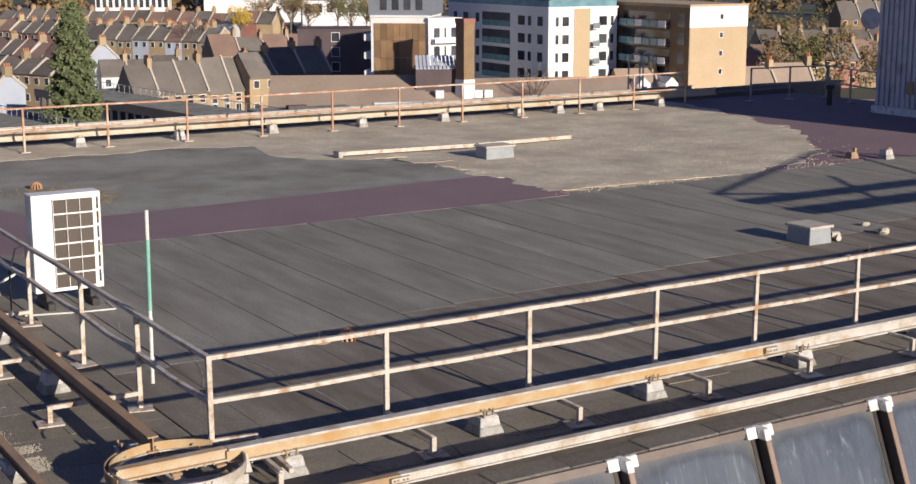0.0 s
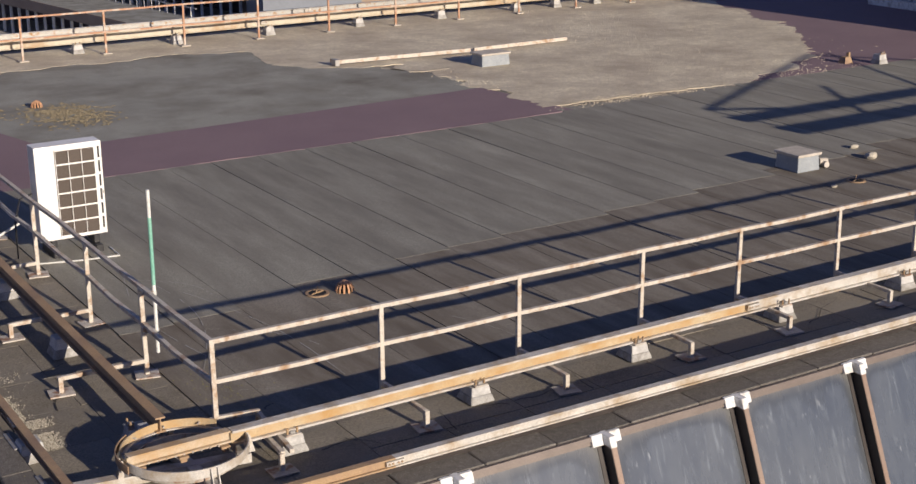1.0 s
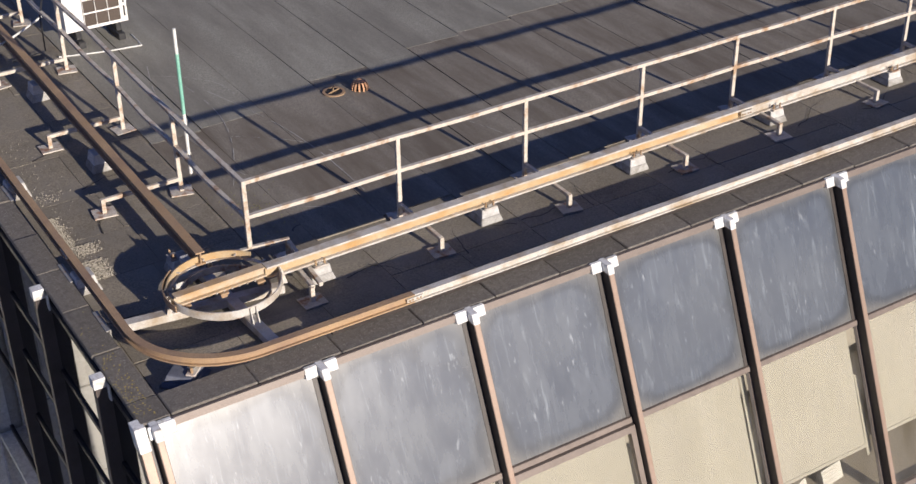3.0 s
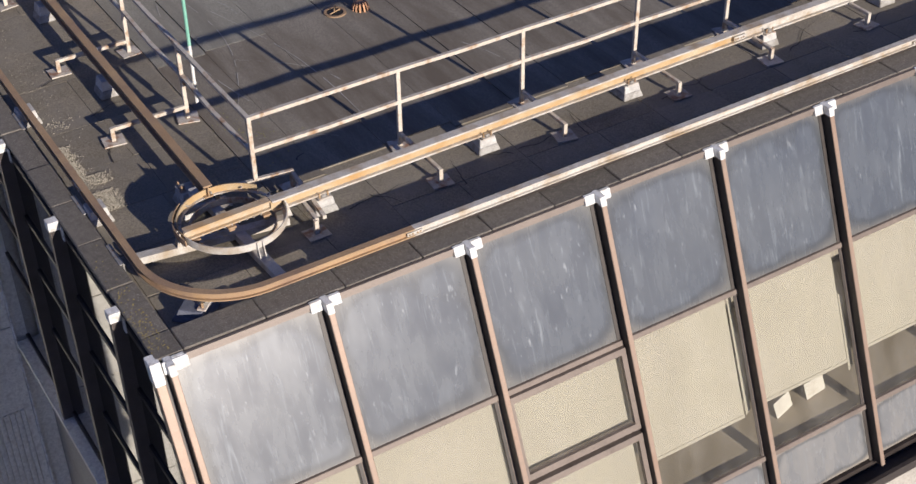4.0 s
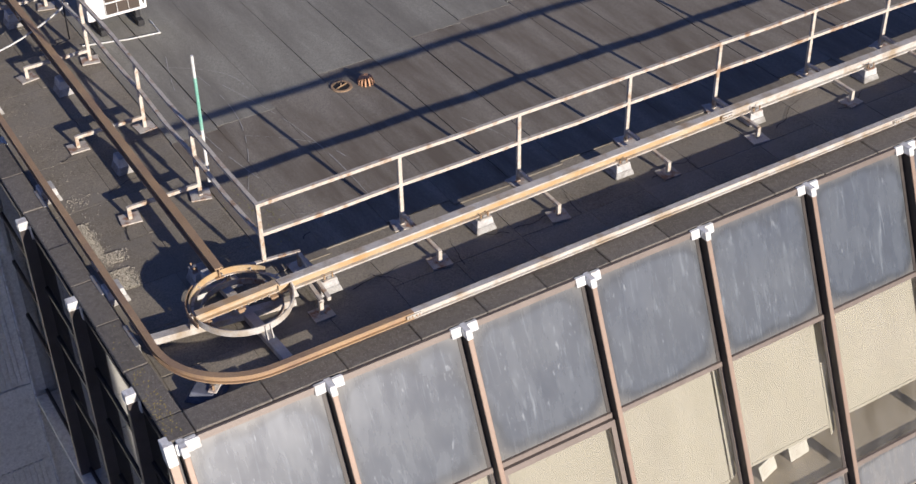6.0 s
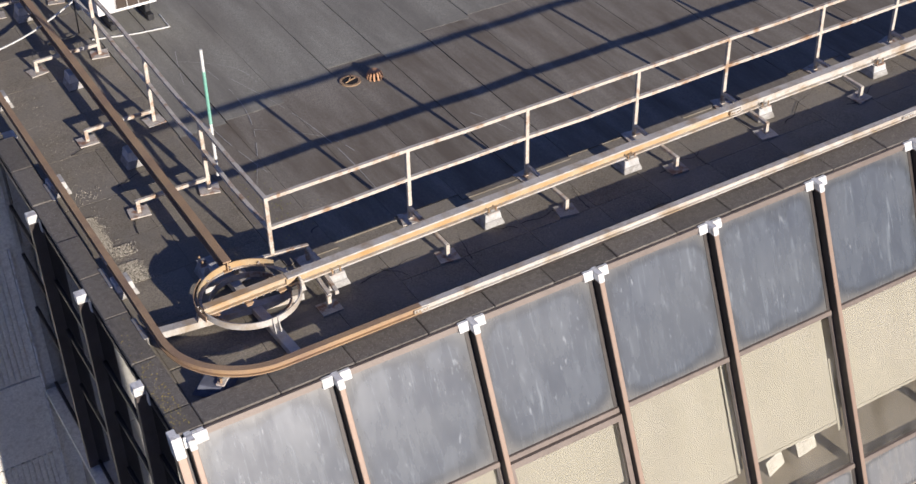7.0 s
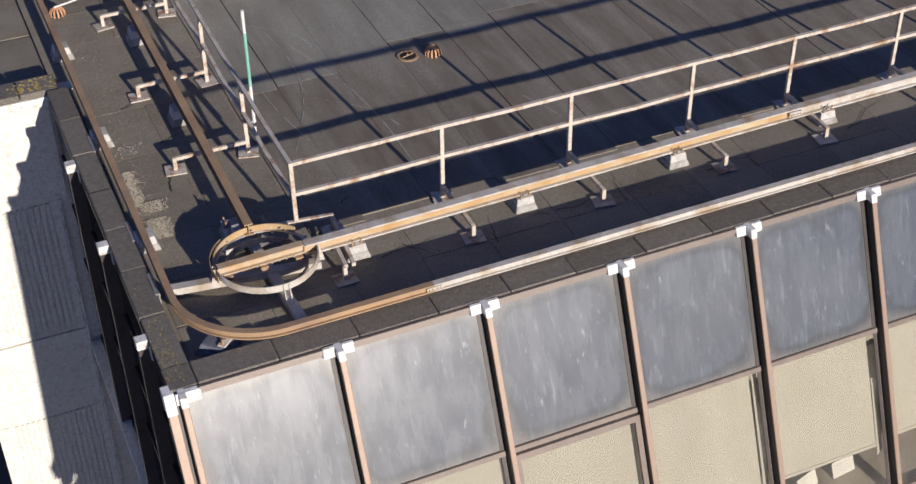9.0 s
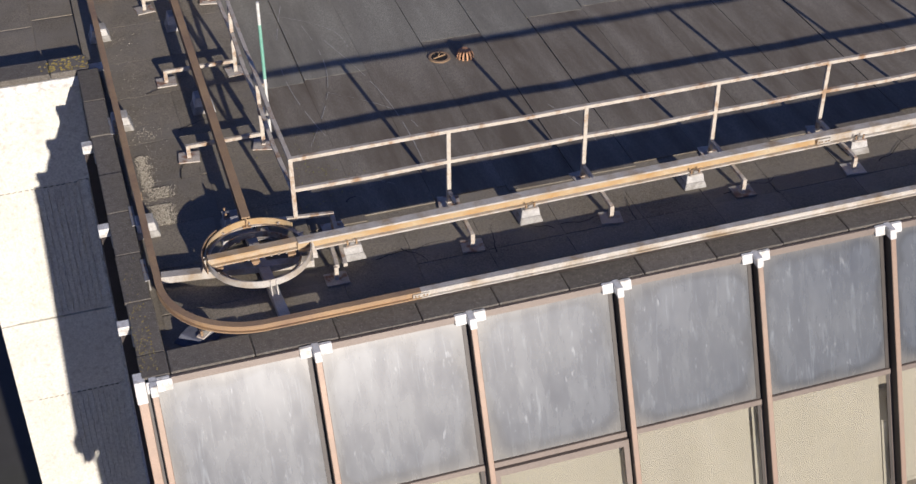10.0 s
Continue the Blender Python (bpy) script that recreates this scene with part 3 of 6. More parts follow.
# border strip along the front and the left walk: shorter pieces
x = 0.3
while x < 24:
    w = rng.uniform(0.9, 1.15)
    for a, b in ((0.42, 1.18), (1.2, 1.98)):
        felt(x + 0.005, x + w - 0.005, a, b + rng.uniform(-0.03, 0.03), -0.0105, M['felt_dirty'])
    x += w
y = 2.05
while y < 20:
    w = rng.uniform(0.85, 1.35)
    m = rng.uniform(1.1, 1.35)
    felt(0.26, m - 0.005, y + 0.004, y + w - 0.004, -0.010, M['felt_dirty'])
    felt(m + 0.005, 2.26, y + 0.004, y + w - 0.004, -0.010, M['felt_dirty'])
    y += w
for y in (7.5, 8.9, 10.4):
    bm = bm_new()
    box(bm, -1.45, -0.62, y + 0.01, y + 1.35, -0.076, -0.066)
    part("felt_sheet", bm, M['felt_dirty'], roof_wing)
    bm = bm_new()
    box(bm, -0.60, 0.04, y + 0.21, y + 1.55, -0.076, -0.064)
    part("felt_sheet", bm, M['felt_dirty'], roof_wing)

sheet("smooth_felt", [(2.3, 16.3), (14.9, 16.3), (14.9, 19.5), (12.8, 22.6), (12.3, 25.6), (2.3, 25.6)], 0.0, 0.015, M['felt_smooth'], roof, "smooth grey felt repair")
sheet("purple_felt", [(2.3, 13.64, 0.2), (13.6, 13.64), (15.2, 13.7), (14.9, 16.9), (4.6, 16.35), (3.7, 20.2), (2.3, 20.2)], 0.004, 0.019, M['felt_purple'], roof, "faded purple felt band")
sheet("purple_felt", [(20.0, 13.97), (EAST - 0.1, 13.97), (EAST - 0.1, 28.1), (27, 28.1), (24, 18)], 0.0, 0.015, M['felt_purple'], roof, "faded purple felt area")
sheet("felt_east", [(25.6, 0.5), (EAST - 0.1, 0.5), (EAST - 0.1, 13.95), (25.6, 13.95)], 0.0, 0.015, M['felt'], roof)
sheet("gravel_bed", [(2.3, 25.3, 1), (11.2, 25.0, 1), (12.4, 24.6, 1), (12.0, 22.3, 1), (13.4, 21.0, 1), (15.3, 20.3, 1.2), (15.0, 18.6, 2), (14.9, 17.1, 2), (14.75, 14.2, 0.6), (17.5, 14.2, 0.6),
                     (20.3, 13.95, 1.0), (22.3, 14.6, 1.4), (24.6, 15.8, 1.7), (26.6, 18.5, 1.7), (28.4, 22.5, 1.4), (29.6, 26.4, 1), (29.6, 28.2), (2.3, 28.2)],
      0.006, 0.02, M['gravel'], roof, "pale sandy gravel ballast", seed=3, amp=0.34)
sheet("gravel_bed", [(14.1, 20.35, 1), (15.0, 19.3, 1), (15.6, 19.4, 1), (15.3, 20.5, 1)], 0.012, 0.024, M['gravel'], roof, seed=8, amp=0.3)


def pebbles(name, spots, label, seed, rmin=0.008, rmax=0.02, material=None):
    r = random.Random(seed)
    bm = bm_new()
    for (x0, x1, y0, y1, n) in spots:
        for _ in range(n):
            x, y = r.triangular(x0, x1), r.uniform(y0, y1)
            s = r.uniform(rmin, rmax)
            top = bm.verts.new((x + r.uniform(-.3, .3) * s, y, 0.004 + s * 0.9))
            base = [bm.verts.new((x + math.cos(t) * s * r.uniform(0.7, 1.2), y + math.sin(t) * s * r.uniform(0.7, 1.2), 0.0)) for t in (0.1, 1.4, 2.7, 3.9, 5.1)]
            for i in range(5):
                bm.faces.new((base[i], base[(i + 1) % 5], top))
    return tagged(part(name, bm, material or M['pebble']), label, "gravel", kind="stuff")


pebbles("loose_gravel", [(0.40, 0.60, 3.75, 4.6, 900), (0.42, 0.86, 3.55, 3.8, 420), (0.42, 0.80, 2.95, 3.4, 1000), (0.40, 0.70, 2.9, 4.6, 300), (0.36, 1.0, 4.6, 8.2, 160), (0.4, 0.9, 5.0, 5.3, 80), (2.5, 9, 0.5, 1.2, 50)],
        "pale loose gravel scattered on the roof felt", 4, 0.003, 0.0085)
pebbles("gravel_scatter", [(14.6, 15.6, 16.5, 20.0, 160), (14.8, 18.0, 14.0, 14.5, 160), (14.7, 20.5, 13.75, 14.35, 500), (20, 25, 13.9, 15.8, 300), (16, 27, 15.5, 25, 900), (4, 28, 25.6, 27.5, 300)],
        "stones lying on the gravel ballast", 6, 0.010, 0.024, M['gravel'])
bm = bm_new()
rng = random.Random(41)
for _ in range(900):
    u, w = rng.gauss(0, 0.42), rng.gauss(0, 0.5)
    fleck(bm, 5.85 + u + 0.25 * w, 19.35 + 1.1 * w - 0.7 * u, 0.004, rng.uniform(0.02, 0.075))
tagged(part("moss_patch", bm, M['moss']), "dry brown moss and debris on the felt", "moss", kind="stuff")
bm = bm_new()
rng = random.Random(31)
for _ in range(110):
    fleck(bm, rng.gauss(2.7, 0.22), rng.gauss(3.4, 0.45), 0.009, rng.uniform(0.005, 0.016))
tagged(part("moss_flecks", bm, M['algae']), "thin greenish moss on the damp felt", "moss", kind="stuff")

# ---- glazed front: leaning mullions, three rows of panes ----
BAY = 1.822
NB = 10
rows_z = (0.03, -1.66, -3.88, -4.62)
front = thing("facade_front", (0, 0, 0), "outward leaning glazed front with bronze mullions", "facade", kind="structure")


def slope_box(bm, x0, x1, z0, z1, o0, o1):
    """A slab on the leaning front between two heights; o: how far it stands out of the glass plane."""
    v = []
    for z in (z0, z1):
        for o in (o0, o1):
            for xx in (x0, x1):
                v.append(bm.verts.new((xx, facade_y(z, o), z)))
    for f in ((0, 1, 3, 2), (4, 6, 7, 5), (0, 4, 5, 1), (2, 3, 7, 6), (0, 2, 6, 4), (1, 5, 7, 3)):
        bm.faces.new([v[i] for i in f])


def bay_x(i):
    return 0.03 + BAY * i


for i in range(NB + 1):
    xc = bay_x(i)
    bm = bm_new()
    slope_box(bm, xc - 0.036, xc + 0.036, 0.06, -4.66, -0.02, 0.17)
    finish(bm, 0.006)
    mull = part("mullion", bm, M['mullion'], front)
    # dark strips put shade on the mullion's left face and the glass beside it
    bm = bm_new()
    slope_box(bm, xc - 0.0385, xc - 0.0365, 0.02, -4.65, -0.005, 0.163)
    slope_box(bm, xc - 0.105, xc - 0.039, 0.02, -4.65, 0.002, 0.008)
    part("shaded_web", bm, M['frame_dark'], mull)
    bm = bm_new()
    slope_box(bm, xc - 0.042, xc + 0.042, 0.142, 0.03, 0.0, 0.176)
    finish(bm, 0.006)
    part("cap", bm, M['white_cap'], mull, "white cap flashing")
    for s in (-1, 1):
        if i == 0 and s < 0:
            continue
        bm = bm_new()
        a, b = sorted((xc + s * 0.044, xc + s * 0.185))
        slope_box(bm, a, b, 0.142, 0.03, 0.02, 0.062)
        finish(bm, 0.005)
        part("flashing", bm, M['white_cap'], mull, "chipped white flashing plate")
for i in range(NB):
    a, b = bay_x(i) + 0.037, bay_x(i + 1) - 0.039
    bm = bm_new()
    slope_box(bm, a, b, 0.128, 0.086, 0.012, 0.048)
    slope_box(bm, a, b, 0.086, 0.044, -0.02, 0.026)
    part("head_trim", bm, M['frame_brown'], front)
    bm = bm_new()
    slope_box(bm, a, b, 0.044, rows_z[1] + 0.03, -0.012, 0.0)
    part("spandrel_pane", bm, M['spandrel'], front, "grey spandrel pane streaked with chalky grime")
    for z in rows_z[1:3]:
        bm = bm_new()
        slope_box(bm, a, b, z + 0.03, z - 0.035, -0.03, 0.035)
        finish(bm, 0.005)
        part("transom", bm, M['frame_brown'], front)
    bm = bm_new()
    slope_box(bm, a, b, rows_z[2] - 0.035, rows_z[3], -0.012, 0.0)
    part("spandrel_pane", bm, M['spandrel_low'], front, "low grey spandrel pane with dark stains")
    # windows
    win = thing("window_%d" % (i + 1), (a, facade_y(-2.7), -2.7), "bronze-framed window in the leaning glazed front", "window", kind="structure")
    if i in (2, 7):
        for (z0, z1) in ((rows_z[1] - 0.04, -2.72), (-2.78, rows_z[2] + 0.035)):
            bm = bm_new()
            slope_box(bm, a + 0.01, b - 0.01, z0, z0 - 0.075, -0.02, 0.07)
            slope_box(bm, a + 0.01, b - 0.01, z1 + 0.075, z1, -0.02, 0.07)
            slope_box(bm, a + 0.01, a + 0.08, z0 - 0.075, z1 + 0.075, -0.02, 0.068)
            slope_box(bm, b - 0.08, b - 0.01, z0 - 0.075, z1 + 0.075, -0.02, 0.068)
            part("casement_frame", bm, M['frame_brown'], win)
            bm = bm_new()
            slope_box(bm, a + 0.08, b - 0.08, z0 - 0.075, z1 + 0.075, 0.02, 0.028)
            part("pane", bm, M['glass'], win).visible_shadow = False
    else:
        bm = bm_new()
        slope_box(bm, a, a + 0.025, rows_z[1] - 0.035, rows_z[2] + 0.03, -0.02, 0.012)
        slope_box(bm, b - 0.025, b, rows_z[1] - 0.035, rows_z[2] + 0.03, -0.02, 0.012)
        part("window_frame", bm, M['frame_brown'], win)
        bm = bm_new()
        slope_box(bm, a + 0.025, b - 0.025, rows_z[1] - 0.035, rows_z[2] + 0.03, -0.008, 0.0)
        part("pane", bm, M['glass'], win).visible_shadow = False
    # blind hanging behind the glass
    drop = (-3.86, -3.86, -3.86, -3.30, -3.24, -3.18, -3.3, -3.5, -3.3, -3.2)[i]
    bl = thing("roller_blind", (a + 0.9, facade_y(-1.7) + 0.08, -1.7), "cream roller blind drawn down behind the glass", "blind", group="roller blinds behind the front glazing")
    bm = bm_new()
    gap = (0.05, 0.05, 0.10, 0.16, 0.14, 0.05, 0.1, 0.12, 0.05, 0.1)[i]
    slope_box(bm, a + 0.03, b - gap, rows_z[1] - 0.03, drop, -0.075, -0.07)
    part("cloth", bm, M['blind'], bl)
    bm = bm_new()
    slope_box(bm, a + 0.03, b - gap, drop + 0.02, drop - 0.02, -0.084, -0.062)
    part("bottom_bar", bm, M['blind'], bl)
    if i in (3, 4, 8):          # loose strip hanging past the cloth's edge
        bm = bm_new()
        top = rows_z[1] - 0.05 if i == 3 else -2.35
        lo = drop - (0.02 if i == 3 else 0.16)
        q = [bm.verts.new((b - u, facade_y(z) + o, z)) for u, z, o in ((0.105, top, 0.10), (0.03, top - 0.05, 0.10), (0.028, lo + 0.06, 0.09), (0.12, lo, 0.085),
                                                                        (0.105, top, 0.106), (0.03, top - 0.05, 0.106), (0.028, lo + 0.06, 0.096), (0.12, lo, 0.091))]
        for f in ((3, 2, 1, 0), (4, 5, 6, 7), (0, 1, 5, 4), (1, 2, 6, 5), (2, 3, 7, 6), (3, 0, 4, 7)):
            bm.faces.new([q[k] for k in f])
        part("loose_strip", bm, M['blind'], bl, "loose creased strip of blind cloth")
    bm = bm_new()
    rod(bm, (a + 0.02, facade_y(-1.69) + 0.10, -1.66), (b - 0.04, facade_y(-1.69) + 0.10, -1.66), 0.03)
    part("roller", bm, M['blind'], bl)

# office behind the glass
bm = bm_new()
box(bm, 0.3, EAST, 1.6, 1.7, -4.7, -0.5)
structure("wall_office", bm, M['room'], "dim plain inner office wall", "wall")
bm = bm_new()
box(bm, 0.1, EAST, -1.6, 7.1, -5.2, -4.65)
structure("floor_office", bm, M['room'], "dim office floor slab", "floor")
bm = bm_new()
slope_box(bm, 0.08, bay_x(NB), -3.90, -3.95, -1.0, -0.06)
structure("window_sill", bm, M['sill'], "tan inner sill running behind the front windows", "sill")
for (px, py, tw) in ((8.70, -1.10, 0.10), (8.08, -1.14, 0.28)):
    bm = bm_new()
    m = Matrix.Translation((px, py, -3.79)) @ Euler((radians(-24), 0.0, tw)).to_matrix().to_4x4()
    box(bm, -0.19, 0.19, -0.006, 0.006, -0.115, 0.12, m)
    box(bm, -0.15, 0.17, 0.010, 0.022, -0.11, 0.10, m)
    card = tagged(part("paper_card", bm, M['paper']), "white printed card leaning on the inner window sill", "papers", group="cards on the sill")
    bm = bm_new()
    for k, w in enumerate((0.10, 0.06, 0.08)):
        box(bm, -0.15, -0.15 + 2 * w, -0.0095, -0.007, 0.06 - 0.06 * k, 0.072 - 0.06 * k, m)
    o = part("print_bars", bm, M['slab'])
    o.parent = card
# lower edge: gutter and ledge
bm = bm_new()
zt = -4.66
yt = facade_y(zt)
box(bm, -0.18, bay_x(NB), yt - 0.30, yt + 0.05, zt - 0.22, zt - 0.16)
box(bm, -0.18, bay_x(NB), yt - 0.32, yt - 0.26, zt - 0.16, zt - 0.02)
box(bm, -0.18, bay_x(NB), yt - 0.02, yt + 0.05, zt - 0.16, zt)
structure("gutter", bm, M['frame_dark'], "dark metal gutter under the leaning glazing", "gutter")
bm = bm_new()
box(bm, 0.06, EAST, yt + 0.06, 7.1, -24, -5.24)
structure("wall_lower", bm, M['concrete'], "plain lower wall of the office block", "wall")
bm = bm_new()
box(bm, 5.5, EAST, yt - 4.2, yt - 0.1, -6.4, -6.1)
structure("canopy", bm, M['render_wall'], "pale flat canopy below the glazing", "canopy")

# ---- left side: upright dark glazing with deep fins ----
side = thing("facade_left", (0, 0, 0), "dark upright glazed side with deep fins", "facade", kind="structure")
for y in (1.02, 2.98, 4.95):
    bm = bm_new()
    box(bm, -0.20, -0.03, y - 0.05, y + 0.05, -4.66, 0.03)
    fin = part("fin", bm, M['fin'], side)
    bm = bm_new()
    box(bm, -0.206, -0.199, y - 0.052, y + 0.052, -4.66, -0.01)
    part("edge_strip", bm, M['frame_brown'], fin)
    bm = bm_new()
    box(bm, -0.225, -0.09, y - 0.065, y + 0.065, 0.0, 0.125)
    finish(bm, 0.006)
    part("cap", bm, M['white_cap'], fin, "white cap flashing")
    bm = bm_new()
    box(bm, -0.09, -0.075, y - 0.13, y + 0.16, -0.14, 0.05)
    part("flashing", bm, M['white_cap'], fin, "white flashing plate")
bm = bm_new()
yz = [(facade_y(0.0) + 0.1, 0.0), (facade_y(-4.66) + 0.1, -4.66), (1.5, -4.66), (7.0, -4.66), (7.0, 0.0)]
va = [bm.verts.new((-0.05, *p)) for p in yz]
vb = [bm.verts.new((-0.035, *p)) for p in yz]
bm.faces.new(va)
bm.faces.new(vb[::-1])
for i in range(5):
    bm.faces.new((va[i], va[(i + 1) % 5], vb[(i + 1) % 5], vb[i]))
part("side_pane", bm, M['glass_dark'], side, "dark reflecting tinted glass")
for z in (-0.08, -1.05, -1.95, -3.0, -4.6):
    bm = bm_new()
    box(bm, -0.075, -0.052, facade_y(z) + 0.1, 6.98, z - 0.035, z + 0.035)
    part("transom", bm, M['frame_dark'], side)
bm = bm_new()
box(bm, -0.24, 0.04, facade_y(-4.7), 6.98, -4.76, -4.665)
part("sill_band", bm, M['render_wall'], side, "pale concrete sill band")
for z0, z1, o in ((-4.98, -4.775, -0.17), (-5.22, -5.0, -0.13)):
    bm = bm_new()
    box(bm, o, 0.04, facade_y(-4.7), 6.98, z0, z1)
    part("fascia", bm, M['frame_brown'], side, "brown metal fascia under the sill")
# corner mullion on the side, leaning with the front
bm = bm_new()
slope_box(bm, -0.16, -0.055, 0.06, -4.66, -0.10, 0.05)
finish(bm, 0.006)
cm = part("corner_mullion", bm, M['mullion'], side)
bm = bm_new()
slope_box(bm, -0.170, -0.05, 0.142, -0.09, -0.11, 0.06)
finish(bm, 0.006)
part("cap", bm, M['white_cap'], cm, "white cap flashing")
bm = bm_new()
slope_box(bm, -0.045, 0.24, 0.142, 0.02, 0.068, 0.09)
finish(bm, 0.006)
part("flashing", bm, M['white_cap'], cm, "white corner flashing")

# ---- side wing wall: plain and ribbed pale panels ----
wing = thing("wall_wing", (-0.9, 7.1, -10), "sunlit pale aggregate wall with plain and ribbed panels", "wall", kind="structure")
bm = bm_new()
box(bm, -2.02, 0.3, 7.08, 7.3, -24, 0.02)
part("backing", bm, M['render_wall'], wing)
for z0, z1, ribbed in ((-1.795, -0.13, False), (-4.375, -1.81, True), (-6.03, -4.39, False), (-8.62, -6.045, True), (-10.26, -8.635, False), (-12.85, -10.275, True)):
    bm = bm_new()
    ribs = []
    if ribbed:
        box(bm, -2.03, -0.26, 7.064, 7.079, z0, z1)
        x = -1.74
        while x < -0.40:
            ribs.append(x)
            x += 0.092
        box(bm, -2.03, -1.79, 7.04, 7.066, z0, z1)
        box(bm, -0.38, -0.26, 7.04, 7.066, z0, z1)
    else:
        box(bm, -2.03, -0.26 if z0 < -2 else -0.10, 7.030, 7.076, z0, z1)
    panel = part("panel", bm, M['render_wall'], wing, "ribbed pale panel" if ribbed else "plain pale panel")
    for x in ribs:
        bm = bm_new()
        box(bm, x, x + 0.060, 7.030, 7.066, z0 + 0.03, z1 - 0.03)
        part("rib", bm, M['render_wall'], panel)
bm = bm_new()
box(bm, -0.255, -0.225, 6.99, 7.079, -13, -1.80)
part("corner_strip", bm, M['white_cap'], wing, "thin pale metal corner strip")
bm = bm_new()
box(bm, -2.0, 0.39, 7.31, 20, -24, -0.46)
structure("wall_wing_body", bm, M['concrete'], "plain concrete body of the side wing", "wall")

# ---- crane rails, turntable and their blocks ----
RUNZ = 0.33


def rail_block(x, y, label="white-painted concrete rail block with a steel clip", dark=False, turn=0.0, top=0.21, clips=True):
    b = thing("rail_block", (x, y, 0), label, "rail block", group="blocks under the maintenance rails")
    b.rotation_euler = (0, 0, turn)
    bm = bm_new()
    frustum(bm, 0, -0.02, top * 0.45, top, 0.128, 0.128, 0.112, 0.105)
    finish(bm, 0.007)
    o = part("block", bm, M['block_dark'] if dark else M['block'])
    o.parent = b
    bm = bm_new()
    frustum(bm, 0, -0.02, 0.0, top * 0.46, 0.158, 0.165, 0.132, 0.134)
    finish(bm, 0.010)
    o = part("skirt", bm, M['block_dark'] if dark else M['mortar'], None, "" if dark else "grey mortar skirt")
    o.parent = b
    if not clips:
        return b
    for nm, dims, mt in (("clip", (-0.085, 0.085, -0.150, -0.070, top, top + 0.022), 'plate'), ("clamp", (-0.03, 0.03, -0.125, -0.060, top + 0.022, top + 0.055), 'galv')):
        bm = bm_new()
        box(bm, *dims)
        finish(bm, 0.004)
        o = part(nm, bm, M[mt])
        o.parent = b
    for s in (-1, 1):
        bm = bm_new()
        rod(bm, (s * 0.055, -0.112, top + 0.015), (s * 0.055, -0.112, top + 0.085), 0.012, 6)
        o = part("bolt", bm, M['rust'])
        o.parent = b
    return b


def beam(name, segs, prof, label, sub):
    """A run of beam lengths with bolted splice plates between them."""
    t = thing(name, segs[0][0][0], label, "rail")
    for i, (path, material) in enumerate(segs):
        if sub == "web":
            w, h = 2 * max(u[0] for u in prof), 2 * max(u[1] for u in prof)
            for nm, wide, high, dz, mt in (("flange", w, 0.024, h / 2 - 0.012, 'paint_grey'), ("web", 0.024, h - 0.048, 0.0, material), ("flange", w, 0.024, 0.012 - h / 2, 'paint_grey')):
                bm = bm_new()
                sweep(bm, rect_profile(wide, high), [(u[0], u[1], u[2] + dz) for u in path])
                part(nm, bm, M[mt], t)
        else:
            bm = bm_new()
            sweep(bm, prof, path)
            part(sub, bm, M[material], t)
        if i:
            p, q = Vector(path[0]), (Vector(path[1]) - Vector(path[0])).normalized()
            bm = bm_new()
            w = max(abs(u[0]) for u in prof) + 0.004
            h = max(abs(u[1]) for u in prof)
            sweep(bm, rect_profile(2 * w, h * 0.9), [p - q * 0.10, p + q * 0.10])
            sp = part("splice_plate", bm, M['paint_grey'], t)
            bm = bm_new()
            for k in (-0.07, -0.03, 0.03, 0.07):
                c = p + q * k
                s = q.cross(Vector((0, 0, 1)))
                rod(bm, c - s * (w + 0.012), c + s * (w + 0.012), 0.011, 6)
            part("bolts", bm, M['rust'], sp)
    return t


IB = ibeam_profile(0.108, 0.17)
beam("inner_rail", [([(2.03, 1.60, 0.315), (9.2, 1.76, 0.27)], 'web_rust'), ([(9.2, 1.76, 0.27), (17.2, 1.82, 0.27)], 'paint_grey'),
                    ([(17.2, 1.82, 0.27), (25.2, 1.86, 0.27)], 'web_rust')], ibeam_profile(0.12, 0.16), "rusting cream steel rail beam on concrete blocks", "web")
beam("inner_rail", [([(1.53, 2.22, RUNZ), (1.56, 10.2, RUNZ)], 'rust'), ([(1.56, 10.2, RUNZ), (1.58, 18.5, RUNZ)], 'rust')], IB, "brown rusted steel rail beam on concrete blocks", "beam")
for x in (2.71, 5.03, 7.32, 9.75, 12.0, 14.3, 16.5, 18.8, 21.1):
    rail_block(x - 0.02, 1.66 + 0.018 * min(x - 2.7, 7), top=0.19)
rail_block(1.44, 2.62, turn=-math.pi / 2, top=0.2)
for y in (5.55, 8.06, 10.6, 13.1, 15.6):
    rail_block(1.54, y, "white-painted concrete block under the rusted rail", turn=-math.pi / 2, top=0.243, clips=False)
